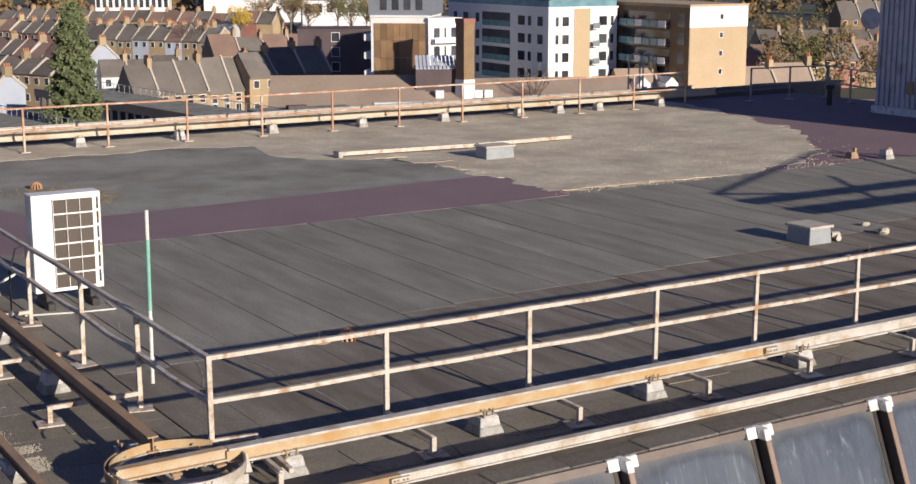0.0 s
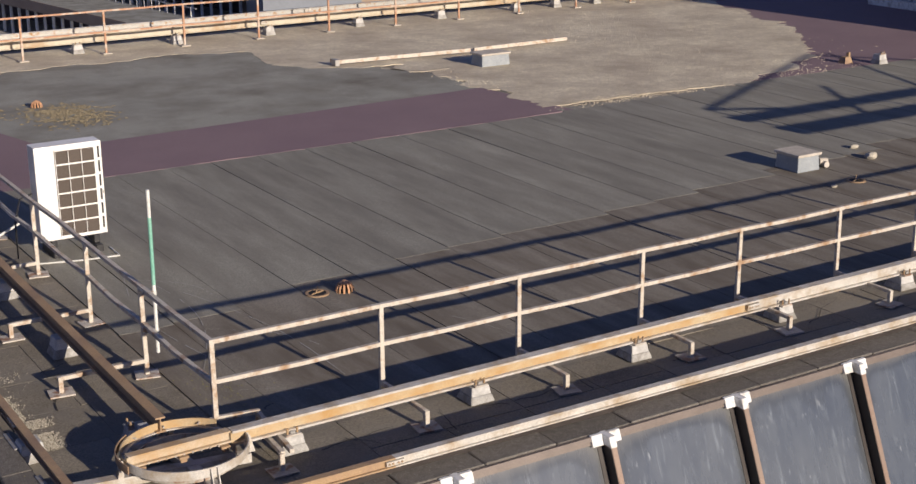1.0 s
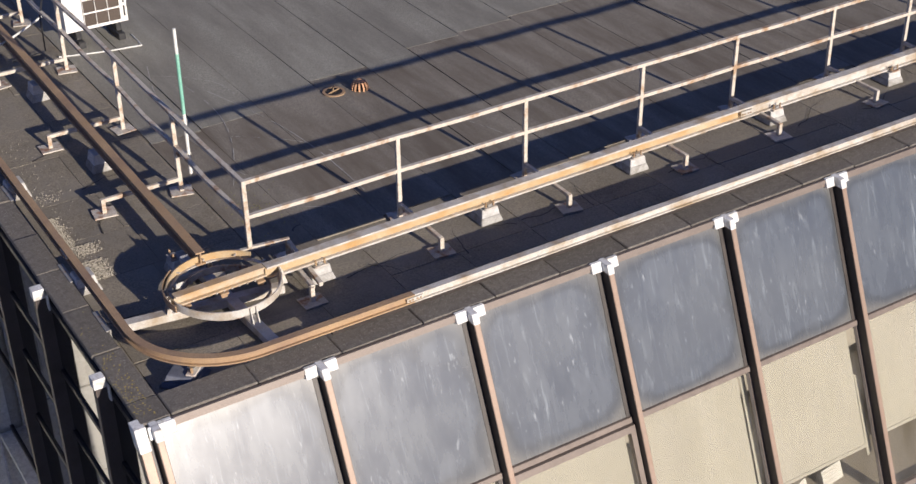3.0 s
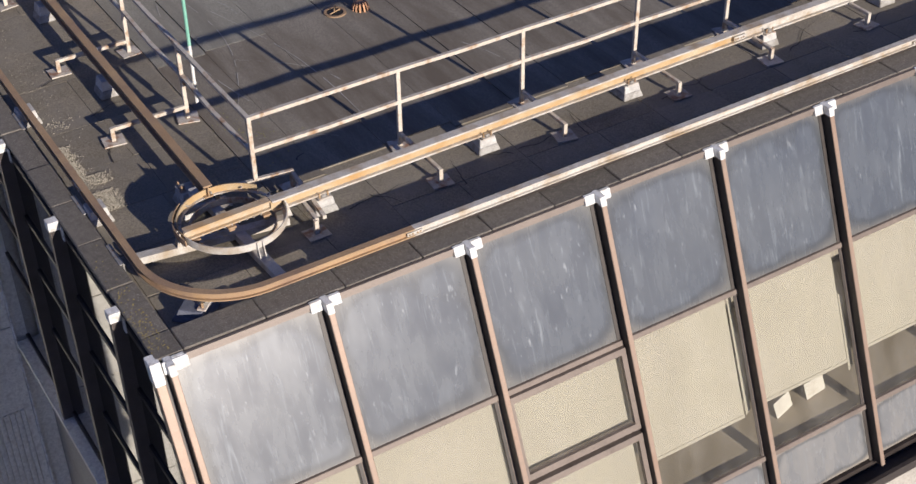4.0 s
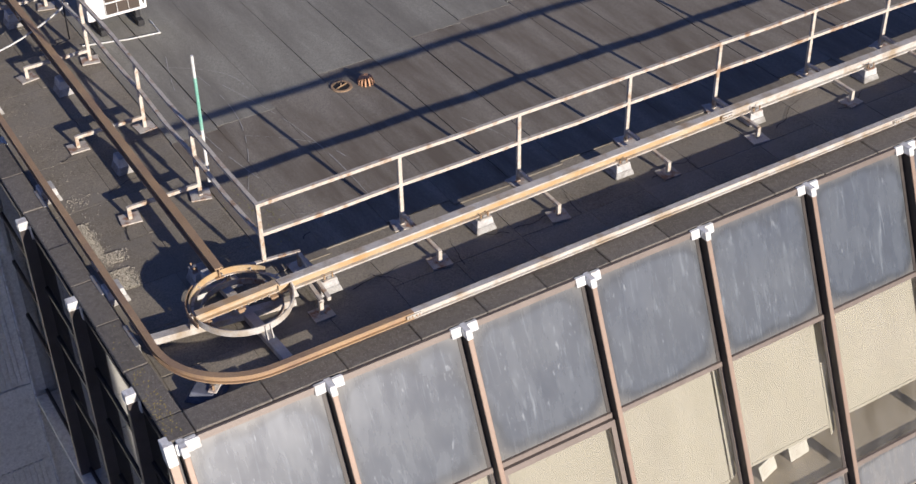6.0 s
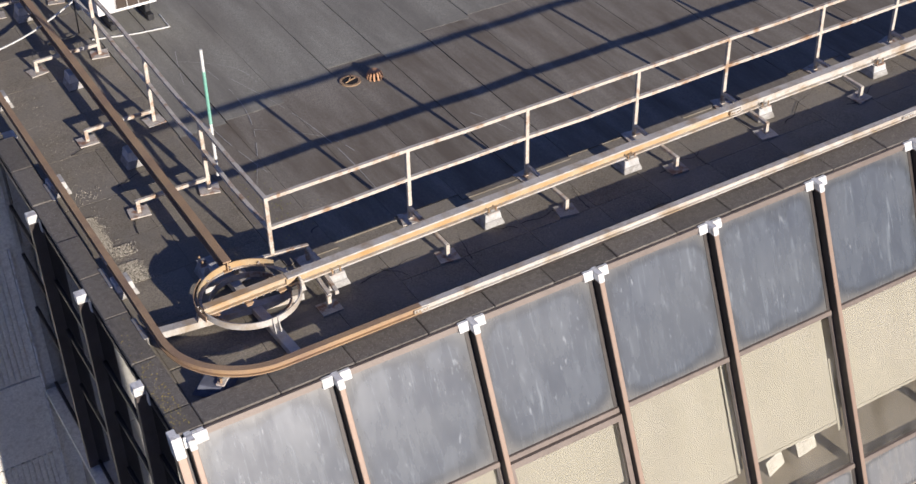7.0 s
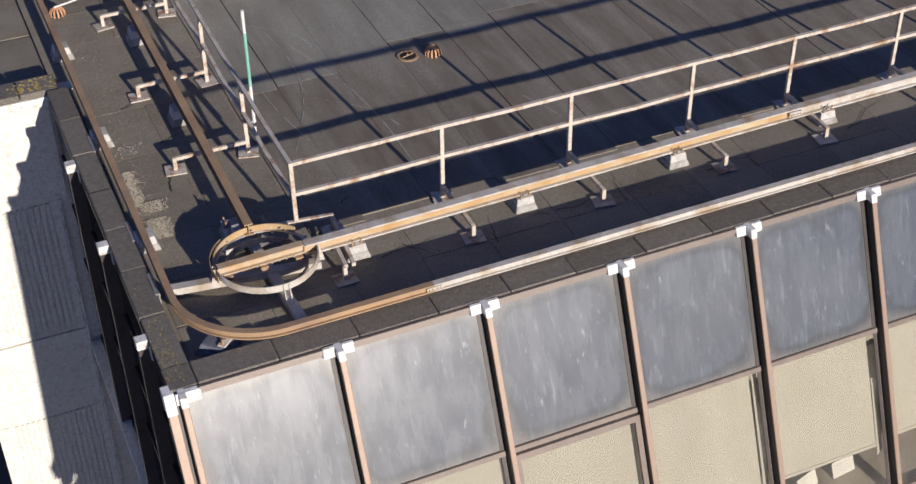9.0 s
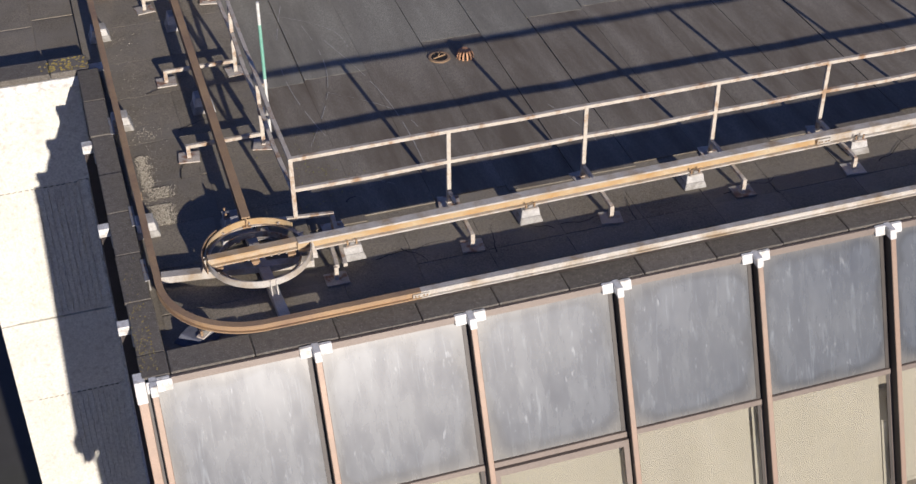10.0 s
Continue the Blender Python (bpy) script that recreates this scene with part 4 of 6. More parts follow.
# outer rail with the curved corner
OUT = 0.256
path = [(0.33, 18.0, OUT), (0.33, 3.3, OUT)]
c, r = (1.39, 1.395), 1.06
arc = [(c[0] - r * math.cos(a), c[1] - r * math.sin(a), OUT) for a in [radians(q) for q in range(0, 91, 5)]]
CH = ibeam_profile(0.085, 0.104, 0.016, 0.02)
beam("outer_rail", [(path, 'rust'), ([(0.33, 3.3, OUT)] + arc + [(1.9, 0.335, OUT), (3.2, 0.338, OUT)], 'rust'), ([(3.2, 0.338, OUT), (11.2, 0.355, OUT)], 'paint_grey'),
                    ([(11.2, 0.355, OUT), (19.5, 0.37, OUT)], 'paint_grey')], CH, "curved rusting steel guide rail along the parapet", "beam")
outer = bpy.data.objects["outer_rail"]
for run in (path[::-1], [(2.2, 0.336, 0), (11.2, 0.355, 0)], [(11.2, 0.355, 0), (19.5, 0.37, 0)]):
    bm = bm_new()
    sweep(bm, rect_profile(0.045, 0.056), [(u[0], u[1] + (0.0 if run[0][0] < 1 else 0.01), 0.163) for u in run])
    part("bearer", bm, M['frame_dark'], outer, "dark bearer strip")
for y in (2.87, 5.43, 8.07, 10.6):
    rail_block(0.335, y, "small pale concrete block under the guide rail", turn=math.pi / 2, top=0.202, clips=False)
pad = rail_block(0.62, 0.66, "dark grey pad with a steel clip under the curved rail", dark=True, turn=radians(45), top=0.13)
pad.scale = (1.3, 1.3, 1.0)
for y in (1.9, 3.05, 5.25):
    b = thing("parapet_bracket", (0.24, y, TOPZ), "pale metal rail bracket folded over the coping", "bracket", group="brackets along the left parapet")
    bm = bm_new()
    box(bm, 0.225, 0.25, y - 0.22, y + 0.22, 0.0, TOPZ + 0.02)
    box(bm, 0.19, 0.225, y - 0.22, y + 0.22, TOPZ + 0.004, TOPZ + 0.02)
    finish(bm, 0.004)
    part("plate", bm, M['galv'], b)

# turntable
tt = thing("turntable", (1.565, 1.652, 0), "rusting steel turntable ring with a pivoting rail length", "turntable")


def ring(bm, cx, cy, r, w, z0, z1, n=56, a0=0.0, a1=2 * math.pi):
    closed = abs(a1 - a0 - 2 * math.pi) < 1e-6
    m = n if closed else n + 1
    pts = [(cx + r * math.cos(a0 + (a1 - a0) * i / n), cy + r * math.sin(a0 + (a1 - a0) * i / n), (z0 + z1) / 2) for i in range(m)]
    sweep(bm, rect_profile(w, z1 - z0), pts, closed=closed)


TX, TY, TR = 1.565, 1.652, 0.629
bm = bm_new()
ring(bm, TX, TY, TR, 0.014, 0.25, 0.335, a0=radians(38), a1=radians(188))
part("ring_band", bm, M['web_rust'], tt, "brown rusted ring band")
bm = bm_new()
ring(bm, TX, TY, TR, 0.014, 0.25, 0.335, a0=radians(188), a1=radians(368))
part("ring_band", bm, M['paint_grey'], tt, "pale painted ring band")
bm = bm_new()
ring(bm, TX, TY, TR + 0.045, 0.012, 0.25, 0.335, a0=radians(128), a1=radians(196), n=24)
part("guard_band", bm, M['rust'], tt, "short outer band of rusted steel")
bm = bm_new()
ring(bm, TX, TY, TR - 0.02, 0.045, 0.238, 0.25)
part("ring_flange", bm, M['paint_grey'], tt)
bm = bm_new()
ring(bm, TX, TY, 0.50, 0.016, 0.145, 0.225)
part("inner_ring", bm, M['plate'], tt)
bm = bm_new()
sweep(bm, ibeam_profile(0.105, 0.125), [(0.945, 1.585, 0.335), (2.02, 1.615, 0.335)])
pv = part("pivot_beam", bm, M['paint_rust'], tt, "rusting pivot rail")
for k in (1.06, 1.50, 1.94):
    bm = bm_new()
    box(bm, k - 0.05, k + 0.05, 1.50, 1.70, 0.245, 0.272)
    box(bm, k - 0.035, k + 0.035, 1.515, 1.545, 0.205, 0.245)
    finish(bm, 0.004)
    part("hanger", bm, M['rust'], pv)
for k in np.linspace(1.15, 1.88, 9):
    bm = bm_new()
    rod(bm, (float(k), 1.545, 0.268), (float(k), 1.545, 0.288), 0.009, 6)
    part("bolt", bm, M['paint_grey'], pv)
for a in (20, 55, 90, 125, 160):
    bm = bm_new()
    p = Vector((TX + TR * math.cos(radians(a)), TY + TR * math.sin(radians(a)), 0.29))
    q = Vector((TX + (TR - 0.05) * math.cos(radians(a)), TY + (TR - 0.05) * math.sin(radians(a)), 0.29))
    rod(bm, q, p, 0.012, 6)
    part("stud", bm, M['plate'], tt)
bm = bm_new()
bar(bm, (0.39, 1.765, 0.095), (2.2, 1.52, 0.095), 0.115, 0.095)
part("base_beam", bm, M['paint_grey'], tt)
bm = bm_new()
bar(bm, (1.645, 0.56, 0.092), (1.55, 2.35, 0.092), 0.125, 0.09)
part("base_beam", bm, M['paint_grey'], tt)
for a in (178, 274, 352, 92):
    c, q = math.cos(radians(a)), math.sin(radians(a))
    for off in (-0.035, 0.035):
        bm = bm_new()
        v0 = [bm.verts.new((TX + r * c - off * q + e * q, TY + r * q + off * c - e * c, z)) for e in (-0.006, 0.006) for r, z in ((TR + 0.010, 0.325), (TR + 0.028, 0.325), (TR + 0.075, 0.135), (TR + 0.010, 0.135))]
        for f in ((0, 1, 2, 3), (7, 6, 5, 4), (0, 4, 5, 1), (1, 5, 6, 2), (2, 6, 7, 3), (3, 7, 4, 0)):
            bm.faces.new([v0[k] for k in f])
        part("ring_gusset", bm, M['paint_grey'], tt)
bm = bm_new()
frustum(bm, 1.32, 2.36, 0.0, 0.15, 0.11, 0.09, 0.07, 0.06)
box(bm, 1.2, 1.6, 2.24, 2.32, 0.12, 0.17)
box(bm, 1.36, 1.46, 2.30, 2.45, 0.15, 0.30)
finish(bm, 0.006)
part("latch", bm, M['block'], tt, "grey locking latch")

# ---- guard railings ----
def railing(name, posts, out, label, height=1.1, mid=0.65, reach=0.97, mat_key='paint_rail', arms=True, skip_arm=(), bend=0.0):
    """Posts along a line, two rails, and low outrigger arms with foot plates on the outer side."""
    t = thing(name, (*posts[0], 0), label, "railing")
    out = Vector((*out, 0))
    along = (Vector((*posts[1], 0)) - Vector((*posts[0], 0))).normalized()
    rg = random.Random(len(posts))
    tops = []
    for i, p in enumerate(posts):
        p = Vector((*p, 0))
        lean = Vector((rg.uniform(-0.008, 0.008), rg.uniform(-0.008, 0.008), 0))
        foot = 0.24 if i in skip_arm else 0.012
        bm = bm_new()
        bar(bm, p + Vector((0, 0, foot)), p + lean + Vector((0, 0, height)), 0.055, 0.05)
        finish(bm, 0.005)
        post = part("post", bm, M[mat_key], t)
        tops.append(p + lean)
        if i in skip_arm or not arms:
            if not arms:
                bm = bm_new()
                box(bm, p.x - 0.12, p.x + 0.12, p.y - 0.12, p.y + 0.12, 0.018, 0.045)
                part("foot_plate", bm, M['slab'], post)
            continue
        bm = bm_new()
        m = Matrix.Translation(p) @ Euler((0, 0, rg.uniform(-0.3, 0.3))).to_matrix().to_4x4()
        box(bm, -0.14, 0.14, -0.13, 0.13, 0.002, 0.018, m)
        part("foot_plate", bm, M['plate'], post)
        q = p + out * reach
        bm = bm_new()
        bar(bm, p + Vector((0, 0, 0.185)), q + Vector((0, 0, 0.185)), 0.05, 0.05)
        finish(bm, 0.005)
        arm = part("outrigger_arm", bm, M[mat_key], t)
        bm = bm_new()
        bar(bm, q + Vector((0, 0, 0.018)), q + Vector((0, 0, 0.205)), 0.052, 0.052)
        part("leg", bm, M[mat_key], arm)
        bm = bm_new()
        m = Matrix.Translation(q) @ Euler((0, 0, rg.uniform(-0.25, 0.25))).to_matrix().to_4x4()
        box(bm, -0.14, 0.14, -0.125, 0.125, 0.002, 0.02, m)
        part("foot_plate", bm, M['plate'], arm)
    for z, nm in ((height, "top_rail"), (mid, "mid_rail")):
        for a, b in zip(tops, tops[1:]):
            bm = bm_new()
            sag = rg.uniform(-0.012, 0.004)
            mpt = (a + b) / 2 + out * rg.uniform(-0.012, 0.012) * (1 + bend)
            sweep(bm, rect_profile(0.052, 0.046), [a + Vector((0, 0, z)) - along * 0.024, mpt + Vector((0, 0, z + sag)), b + Vector((0, 0, z)) - along * 0.026])
            part(nm, bm, M[mat_key], t)
    return t


fx = [2.15, 4.15, 6.0, 7.85, 9.47, 11.29, 12.85, 14.6, 16.4, 18.2, 20.0, 21.8, 23.6]
railing("guard_railing", [(x, 2.27 + 0.004 * (x - 2)) for x in fx], (0, -1), "white-painted guard railing with rust along the front edge", skip_arm=(0,))
railing("guard_railing", [(2.15, y) for y in (2.27, 4.36, 6.42, 8.75, 10.9, 13.1, 15.3, 17.5)], (-1, 0), "weathered guard railing with rusting posts along the side edge", reach=1.02, skip_arm=(0,), bend=1.5)
# corner support frame of the two railings
cf = thing("corner_support", (2.2, 2.1, 0), "low white corner support frame under the railing corner", "support frame")
for a, b in (((2.15, 2.27, 0.235), (2.62, 2.20, 0.235)), ((2.15, 2.27, 0.22), (1.66, 2.36, 0.22)), ((2.6, 2.2, 0.22), (2.52, 1.2, 0.19)), ((2.42, 1.2, 0.19), (2.46, 1.85, 0.19))):
    bm = bm_new()
    bar(bm, a, b, 0.05, 0.05)
    finish(bm, 0.004)
    part("arm", bm, M['paint_rail'], cf)
for (x, y) in ((2.4, 1.2), (2.6, 2.2), (1.68, 2.36)):
    bm = bm_new()
    bar(bm, (x, y, 0.016), (x, y, 0.20), 0.05, 0.05)
    part("leg", bm, M['paint_rail'], cf)
    bm = bm_new()
    box(bm, x - 0.14, x + 0.14, y - 0.12, y + 0.12, 0.002, 0.016)
    part("foot_plate", bm, M['plate'], cf)

# ---- marker pole ----
mp = thing("marker_pole", (2.22, 4.12, 0.35), "thin white pole with a green band clamped to the railing", "pole")
bm = bm_new()
rod(bm, (2.22, 4.12, 0.35), (2.22, 4.09, 2.3), 0.021, 12)
part("tube", bm, M['pipe_white'], mp, smooth=False)
bm = bm_new()
rod(bm, (2.22, 4.107, 1.18), (2.22, 4.094, 1.98), 0.0225, 12)
part("band", bm, M['pipe_green'], mp, "faded green tape band")
for z in (0.62, 1.08):
    bm = bm_new()
    box(bm, 2.13, 2.25, 4.10, 4.16, z - 0.03, z + 0.03)
    box(bm, 2.10, 2.20, 4.16, 4.30, z - 0.025, z + 0.025)
    finish(bm, 0.006)
    part("clamp", bm, M['galv'], mp)

# ---- air conditioner ----
AX, AY, AZ, AW, AD, AH = 2.44, 9.5, 0.24, 1.0, 0.33, 1.42
ac = thing("air_conditioner", (AX + AW / 2, AY + AD / 2, 0), "tall white outdoor air conditioner unit on black feet", "air conditioner")
bm = bm_new()
box(bm, AX, AX + AW, AY, AY + AD, AZ, AZ + AH)
finish(bm, 0.014, 2)
part("casing", bm, M['white_metal'], ac)
gx0, gx1 = AX + 0.30, AX + 0.88
bm = bm_new()
box(bm, gx0, gx1, AY - 0.004, AY + 0.02, AZ + 0.05, AZ + AH - 0.07)
part("coil", bm, M['coil'], ac)
gr = bm_new()
for k in range(4):
    x = gx0 + (gx1 - gx0) * k / 3
    box(gr, x - 0.0035, x + 0.0035, AY - 0.036, AY - 0.030, AZ + 0.05, AZ + AH - 0.07)
for k in range(7):
    z = AZ + 0.05 + (AH - 0.12) * k / 6
    box(gr, gx0, gx1, AY - 0.029, AY - 0.020, z - 0.011, z + 0.011)
part("guard", gr, M['white_metal'], ac, "white wire fan guard")
bm = bm_new()
for z in np.linspace(AZ + 0.07, AZ + AH - 0.09, 56):
    box(bm, gx0 + 0.008, gx0 + (gx1 - gx0) / 3, AY - 0.012, AY - 0.0045, z - 0.003, z + 0.003)
part("louvre", bm, M['coil'], ac)
for k in range(6):
    z = AZ + 0.09 + k * 0.215
    bm = bm_new()
    box(bm, AX + 0.935, AX + 0.965, AY - 0.003, AY + 0.01, z, z + 0.175)
    part("vent_slot", bm, M['black'], ac)
for x in (AX + 0.18, AX + 0.82):
    bm = bm_new()
    box(bm, x - 0.055, x + 0.055, AY - 0.14, AY + AD + 0.12, 0.0, 0.11)
    box(bm, x - 0.045, x + 0.045, AY - 0.02, AY + AD + 0.02, 0.11, AZ)
    finish(bm, 0.01)
    part("foot", bm, M['black'], ac, "black rubber support foot")
bm = bm_new()
box(bm, AX + 0.955, AX + 0.985, AY - 0.02, AY - 0.001, AZ + 0.62, AZ + 0.66)
part("latch", bm, M['galv'], ac)
bm = bm_new()
sweep(bm, rect_profile(0.02, 0.02), [(AX - 0.02, AY + 0.2, 0.95), (AX - 0.22, AY + 0.15, 0.9), (AX - 0.34, AY + 0.05, 0.6), (AX - 0.36, AY, 0.06), (AX - 0.9, AY - 0.1, 0.05)])
part("pipe", bm, M['black'], ac, "black insulated refrigerant pipe")
# white conduit lying round the unit
cd = thing("conduit", (2.2, 8.8, 0), "thin white conduit lying on the felt round the unit", "conduit")
bm = bm_new()
for a, b in (((2.2, 9.25, 0.015), (2.9, 9.05, 0.015)), ((2.9, 9.05, 0.015), (3.42, 8.98, 0.015)), ((3.42, 8.98, 0.015), (3.44, 9.45, 0.015))):
    rod(bm, a, b, 0.012, 6)
part("pipe", bm, M['pipe_white'], cd)
cd2 = thing("conduit", (0.6, 8.6, 0.2), "bundle of white cables strung across the walk", "cable")
bm = bm_new()
for o, zz in ((0, 0.22), (0.05, 0.19)):
    pts = [(0.5 + 1.75 * k / 8, 9.3 + 0.55 * k / 8 + o, zz + 0.28 * k / 8 - 0.10 * math.sin(math.pi * k / 8)) for k in range(9)]
    sweep(bm, rect_profile(0.02, 0.02), pts)
part("cable", bm, M['pipe_white'], cd2)


# ---- drains ----
def drain_guard(x, y, label="rusted domed drain guard on the felt"):
    d = thing("drain_guard", (x, y, 0), label, "drain guard", group="drains on the roof")
    for k in range(12):
        bm = bm_new()
        a = 2 * math.pi * k / 12
        prof = [(math.cos(a) * r, math.sin(a) * r, z) for r, z in ((0.125, 0.005), (0.12, 0.06), (0.09, 0.115), (0.04, 0.145), (0.0, 0.15))]
        sweep(bm, rect_profile(0.026, 0.012), prof[:4])
        o = part("rib", bm, M['terracotta'])
        o.parent = d
    bm = bm_new()
    bmesh.ops.create_cone(bm, cap_ends=True, segments=20, radius1=0.10, radius2=0.05, depth=0.10, matrix=Matrix.Translation((0, 0, 0.055)))
    o = part("core", bm, M['hole'])
    o.parent = d
    bm = bm_new()
    bmesh.ops.create_cone(bm, cap_ends=True, segments=16, radius1=0.05, radius2=0.03, depth=0.02, matrix=Matrix.Translation((0, 0, 0.15)))
    o = part("crown", bm, M['terracotta'])
    o.parent = d
    return d


def open_drain(x, y):
    d = thing("roof_drain", (x, y, 0), "open rusted roof drain with a bent rod in it", "drain", group="drains on the roof")
    bm = bm_new()
    ring(bm, 0, 0, 0.145, 0.04, 0.004, 0.02, n=24)
    o = part("collar", bm, M['rust'])
    o.parent = d
    bm = bm_new()
    bmesh.ops.create_cone(bm, cap_ends=True, segments=24, radius1=0.135, radius2=0.135, depth=0.006, matrix=Matrix.Translation((0, 0, 0.0125)))
    o = part("mouth", bm, M['hole'])
    o.parent = d
    bm = bm_new()
    rod(bm, (-0.02, 0, 0.0), (0.02, 0.02, 0.11), 0.010, 6)
    rod(bm, (-0.10, -0.03, 0.018), (0.10, 0.03, 0.024), 0.010, 6)
    o = part("rod", bm, M['rust'])
    o.parent = d


drain_guard(5.49, 5.76)
drain_guard(5.52, 20.45)
open_drain(5.12, 5.86)
open_drain(15.74, 6.1)
dg = drain_guard(0.55, 9.45)

# ---- small kerbs, stones, planks ----
def vent_box(name, x0, x1, y0, y1, h, label, turn=0.0):
    cx, cy = (x0 + x1) / 2, (y0 + y1) / 2
    v = thing(name, (cx, cy, 0), label, "vent box")
    v.rotation_euler = (0, 0, turn)
    a, b = (x1 - x0) / 2, (y1 - y0) / 2
    bm = bm_new()
    frustum(bm, 0, 0, 0, h - 0.04, a + 0.02, b + 0.02, a, b)
    finish(bm, 0.01)
    o = part("kerb", bm, M['kerb_grey'])
    o.parent = v
    bm = bm_new()
    box(bm, -a - 0.04, a + 0.04, -b - 0.04, b + 0.04, h - 0.04, h + 0.01)
    finish(bm, 0.008)
    o = part("lid", bm, M['slab'], None, "pale concrete paver lid")
    o.parent = v
    return v


vent_box("vent_box", 15.28, 15.78, 7.05, 7.6, 0.32, "small grey roof kerb capped with a pale paver")
bm = bm_new()
rod(bm, (15.95, 7.2, 0.10), (16.1, 7.15, 0.10), 0.06, 12)
rod(bm, (16.0, 7.05, 0.06), (16.05, 7.3, 0.06), 0.055, 12)
tagged(part("pipe_stub", bm, M['slab']), "pale pipe fitting lying beside the kerb", "pipe")
for (x, y, s) in ((17.55, 7.85, 0.07), (17.2, 7.1, 0.10), (15.1, 6.0, 0.05)):
    bm = bm_new()
    bmesh.ops.create_icosphere(bm, subdivisions=2, radius=s, matrix=Matrix.Translation((x, y, s * 0.55)) @ Matrix.Diagonal((1.3, 1, 0.7, 1)))
    for v in bm.verts:
        v.co += Vector((noise.noise(v.co * 9), noise.noise(v.co * 9 + Vector((3, 3, 3))), noise.noise(v.co * 11))) * s * 0.35
    tagged(part("stone", bm, M['pebble']), "pale broken stone lying on the felt", "stone", group="stones on the felt")
vent_box("vent_box", 16.35, 17.15, 19.1, 19.6, 0.32, "grey roof kerb with an overhanging paver lid")
for a, b in (((13.35, 21.4), (16.2, 19.75)), ((17.1, 20.2), (20.4, 21.15))):
    bm = bm_new()
    bar(bm, (13.37, 21.35, 0.10) if a[0] < 14 else (17.3, 21.0, 0.10), (17.2, 21.0, 0.10) if a[0] < 14 else (20.4, 21.1, 0.10), 0.09, 0.10)
    finish(bm, 0.006)
    tagged(part("plank", bm, M['paint_rail']), "long pale timber lying across the gravel", "plank")
bm = bm_new()
box(bm, 13.3, 13.42, 21.2, 21.5, 0.018, 0.17)
tagged(part("end_block", bm, M['galv']), "short grey block holding the plank", "block")
rail_block(24.95, 14.0, "small white block with bolts standing on the purple felt", top=0.24)
bm = bm_new()
frustum(bm, 24.3, 14.5, 0.0, 0.16, 0.14, 0.12, 0.09, 0.08)
box(bm, 24.36, 24.42, 14.46, 14.54, 0.15, 0.26)
tagged(part("pipe_stub", bm, M['rust']), "rusted pipe stub on the purple felt", "pipe")

# ---- far edge: railing, rails and blocks ----
railing("guard_railing", [(6.89 - 2.214 * 2 + 2.214 * k, 26.35) for k in range(13)], (0, 1), "orange rusting guard railing along the far edge", height=1.16, mid=0.60, arms=False, mat_key='rust_far')
beam("inner_rail", [([(2.3, 27.05, 0.36), (14, 27.05, 0.36)], 'cream'), ([(14, 27.05, 0.36), (24, 27.05, 0.36)], 'cream'), ([(24, 27.05, 0.36), (31, 27.05, 0.36)], 'cream')],
     ibeam_profile(0.14, 0.22), "pale steel rail beam along the far edge", "beam")
beam("outer_rail", [([(2.3, 28.3, 0.40), (16, 28.3, 0.40)], 'galv'), ([(16, 28.3, 0.40), (31, 28.3, 0.40)], 'galv')], ibeam_profile(0.12, 0.15), "grey steel guide rail on the far parapet", "beam")
for x in (2.9, 5.7, 8.5, 11.3, 14.1, 17.0, 19.85, 22.65, 24.2, 25.8, 28.4):
    rail_block(x, 26.95, top=0.24)

for x in np.arange(3.0, 31.0, 2.8):
    ch = thing("rail_chair", (float(x), 28.3, 0.16), "small steel chair under the far guide rail", "rail chair", group="chairs under the far guide rail")
    bm = bm_new()
    box(bm, x - 0.10, x + 0.10, 28.22, 28.38, 0.158, 0.19)
    part("plate", bm, M['plate'], ch)
    bm = bm_new()
    box(bm, x - 0.03, x + 0.03, 28.25, 28.35, 0.19, 0.326)
    part("web", bm, M['rust'], ch)

# pale scuffs dragged over the felt
bm = bm_new()
rng = random.Random(51)
for (x0, y0, x1, y1, bow) in ((2.75, 4.1, 3.35, 7.6, 0.35), (3.0, 4.3, 3.2, 8.2, -0.3), (3.3, 5.4, 4.3, 4.0, 0.25), (2.9, 8.0, 3.9, 6.6, 0.3), (3.6, 6.9, 4.1, 3.1, 0.2), (2.7, 3.4, 3.6, 2.9, 0.1), (6.2, 4.1, 6.5, 3.0, 0.05)):
    n = 22
    last = None
    for k in range(n + 1):
        u = k / n
        c = Vector((x0 + (x1 - x0) * u + bow * math.sin(math.pi * u), y0 + (y1 - y0) * u, 0.0115))
        w = 0.005 + 0.004 * noise.noise(c * 3)
        q = (bm.verts.new(c + Vector((-w, 0, 0))), bm.verts.new(c + Vector((w, 0, 0))))
        if last and rng.random() < 0.8:
            bm.faces.new((last[0], last[1], q[1], q[0]))
        last = q
tagged(part("scuff_marks", bm, M['chalk']), "faint pale scuff marks dragged across the felt", "scuffs", kind="stuff")

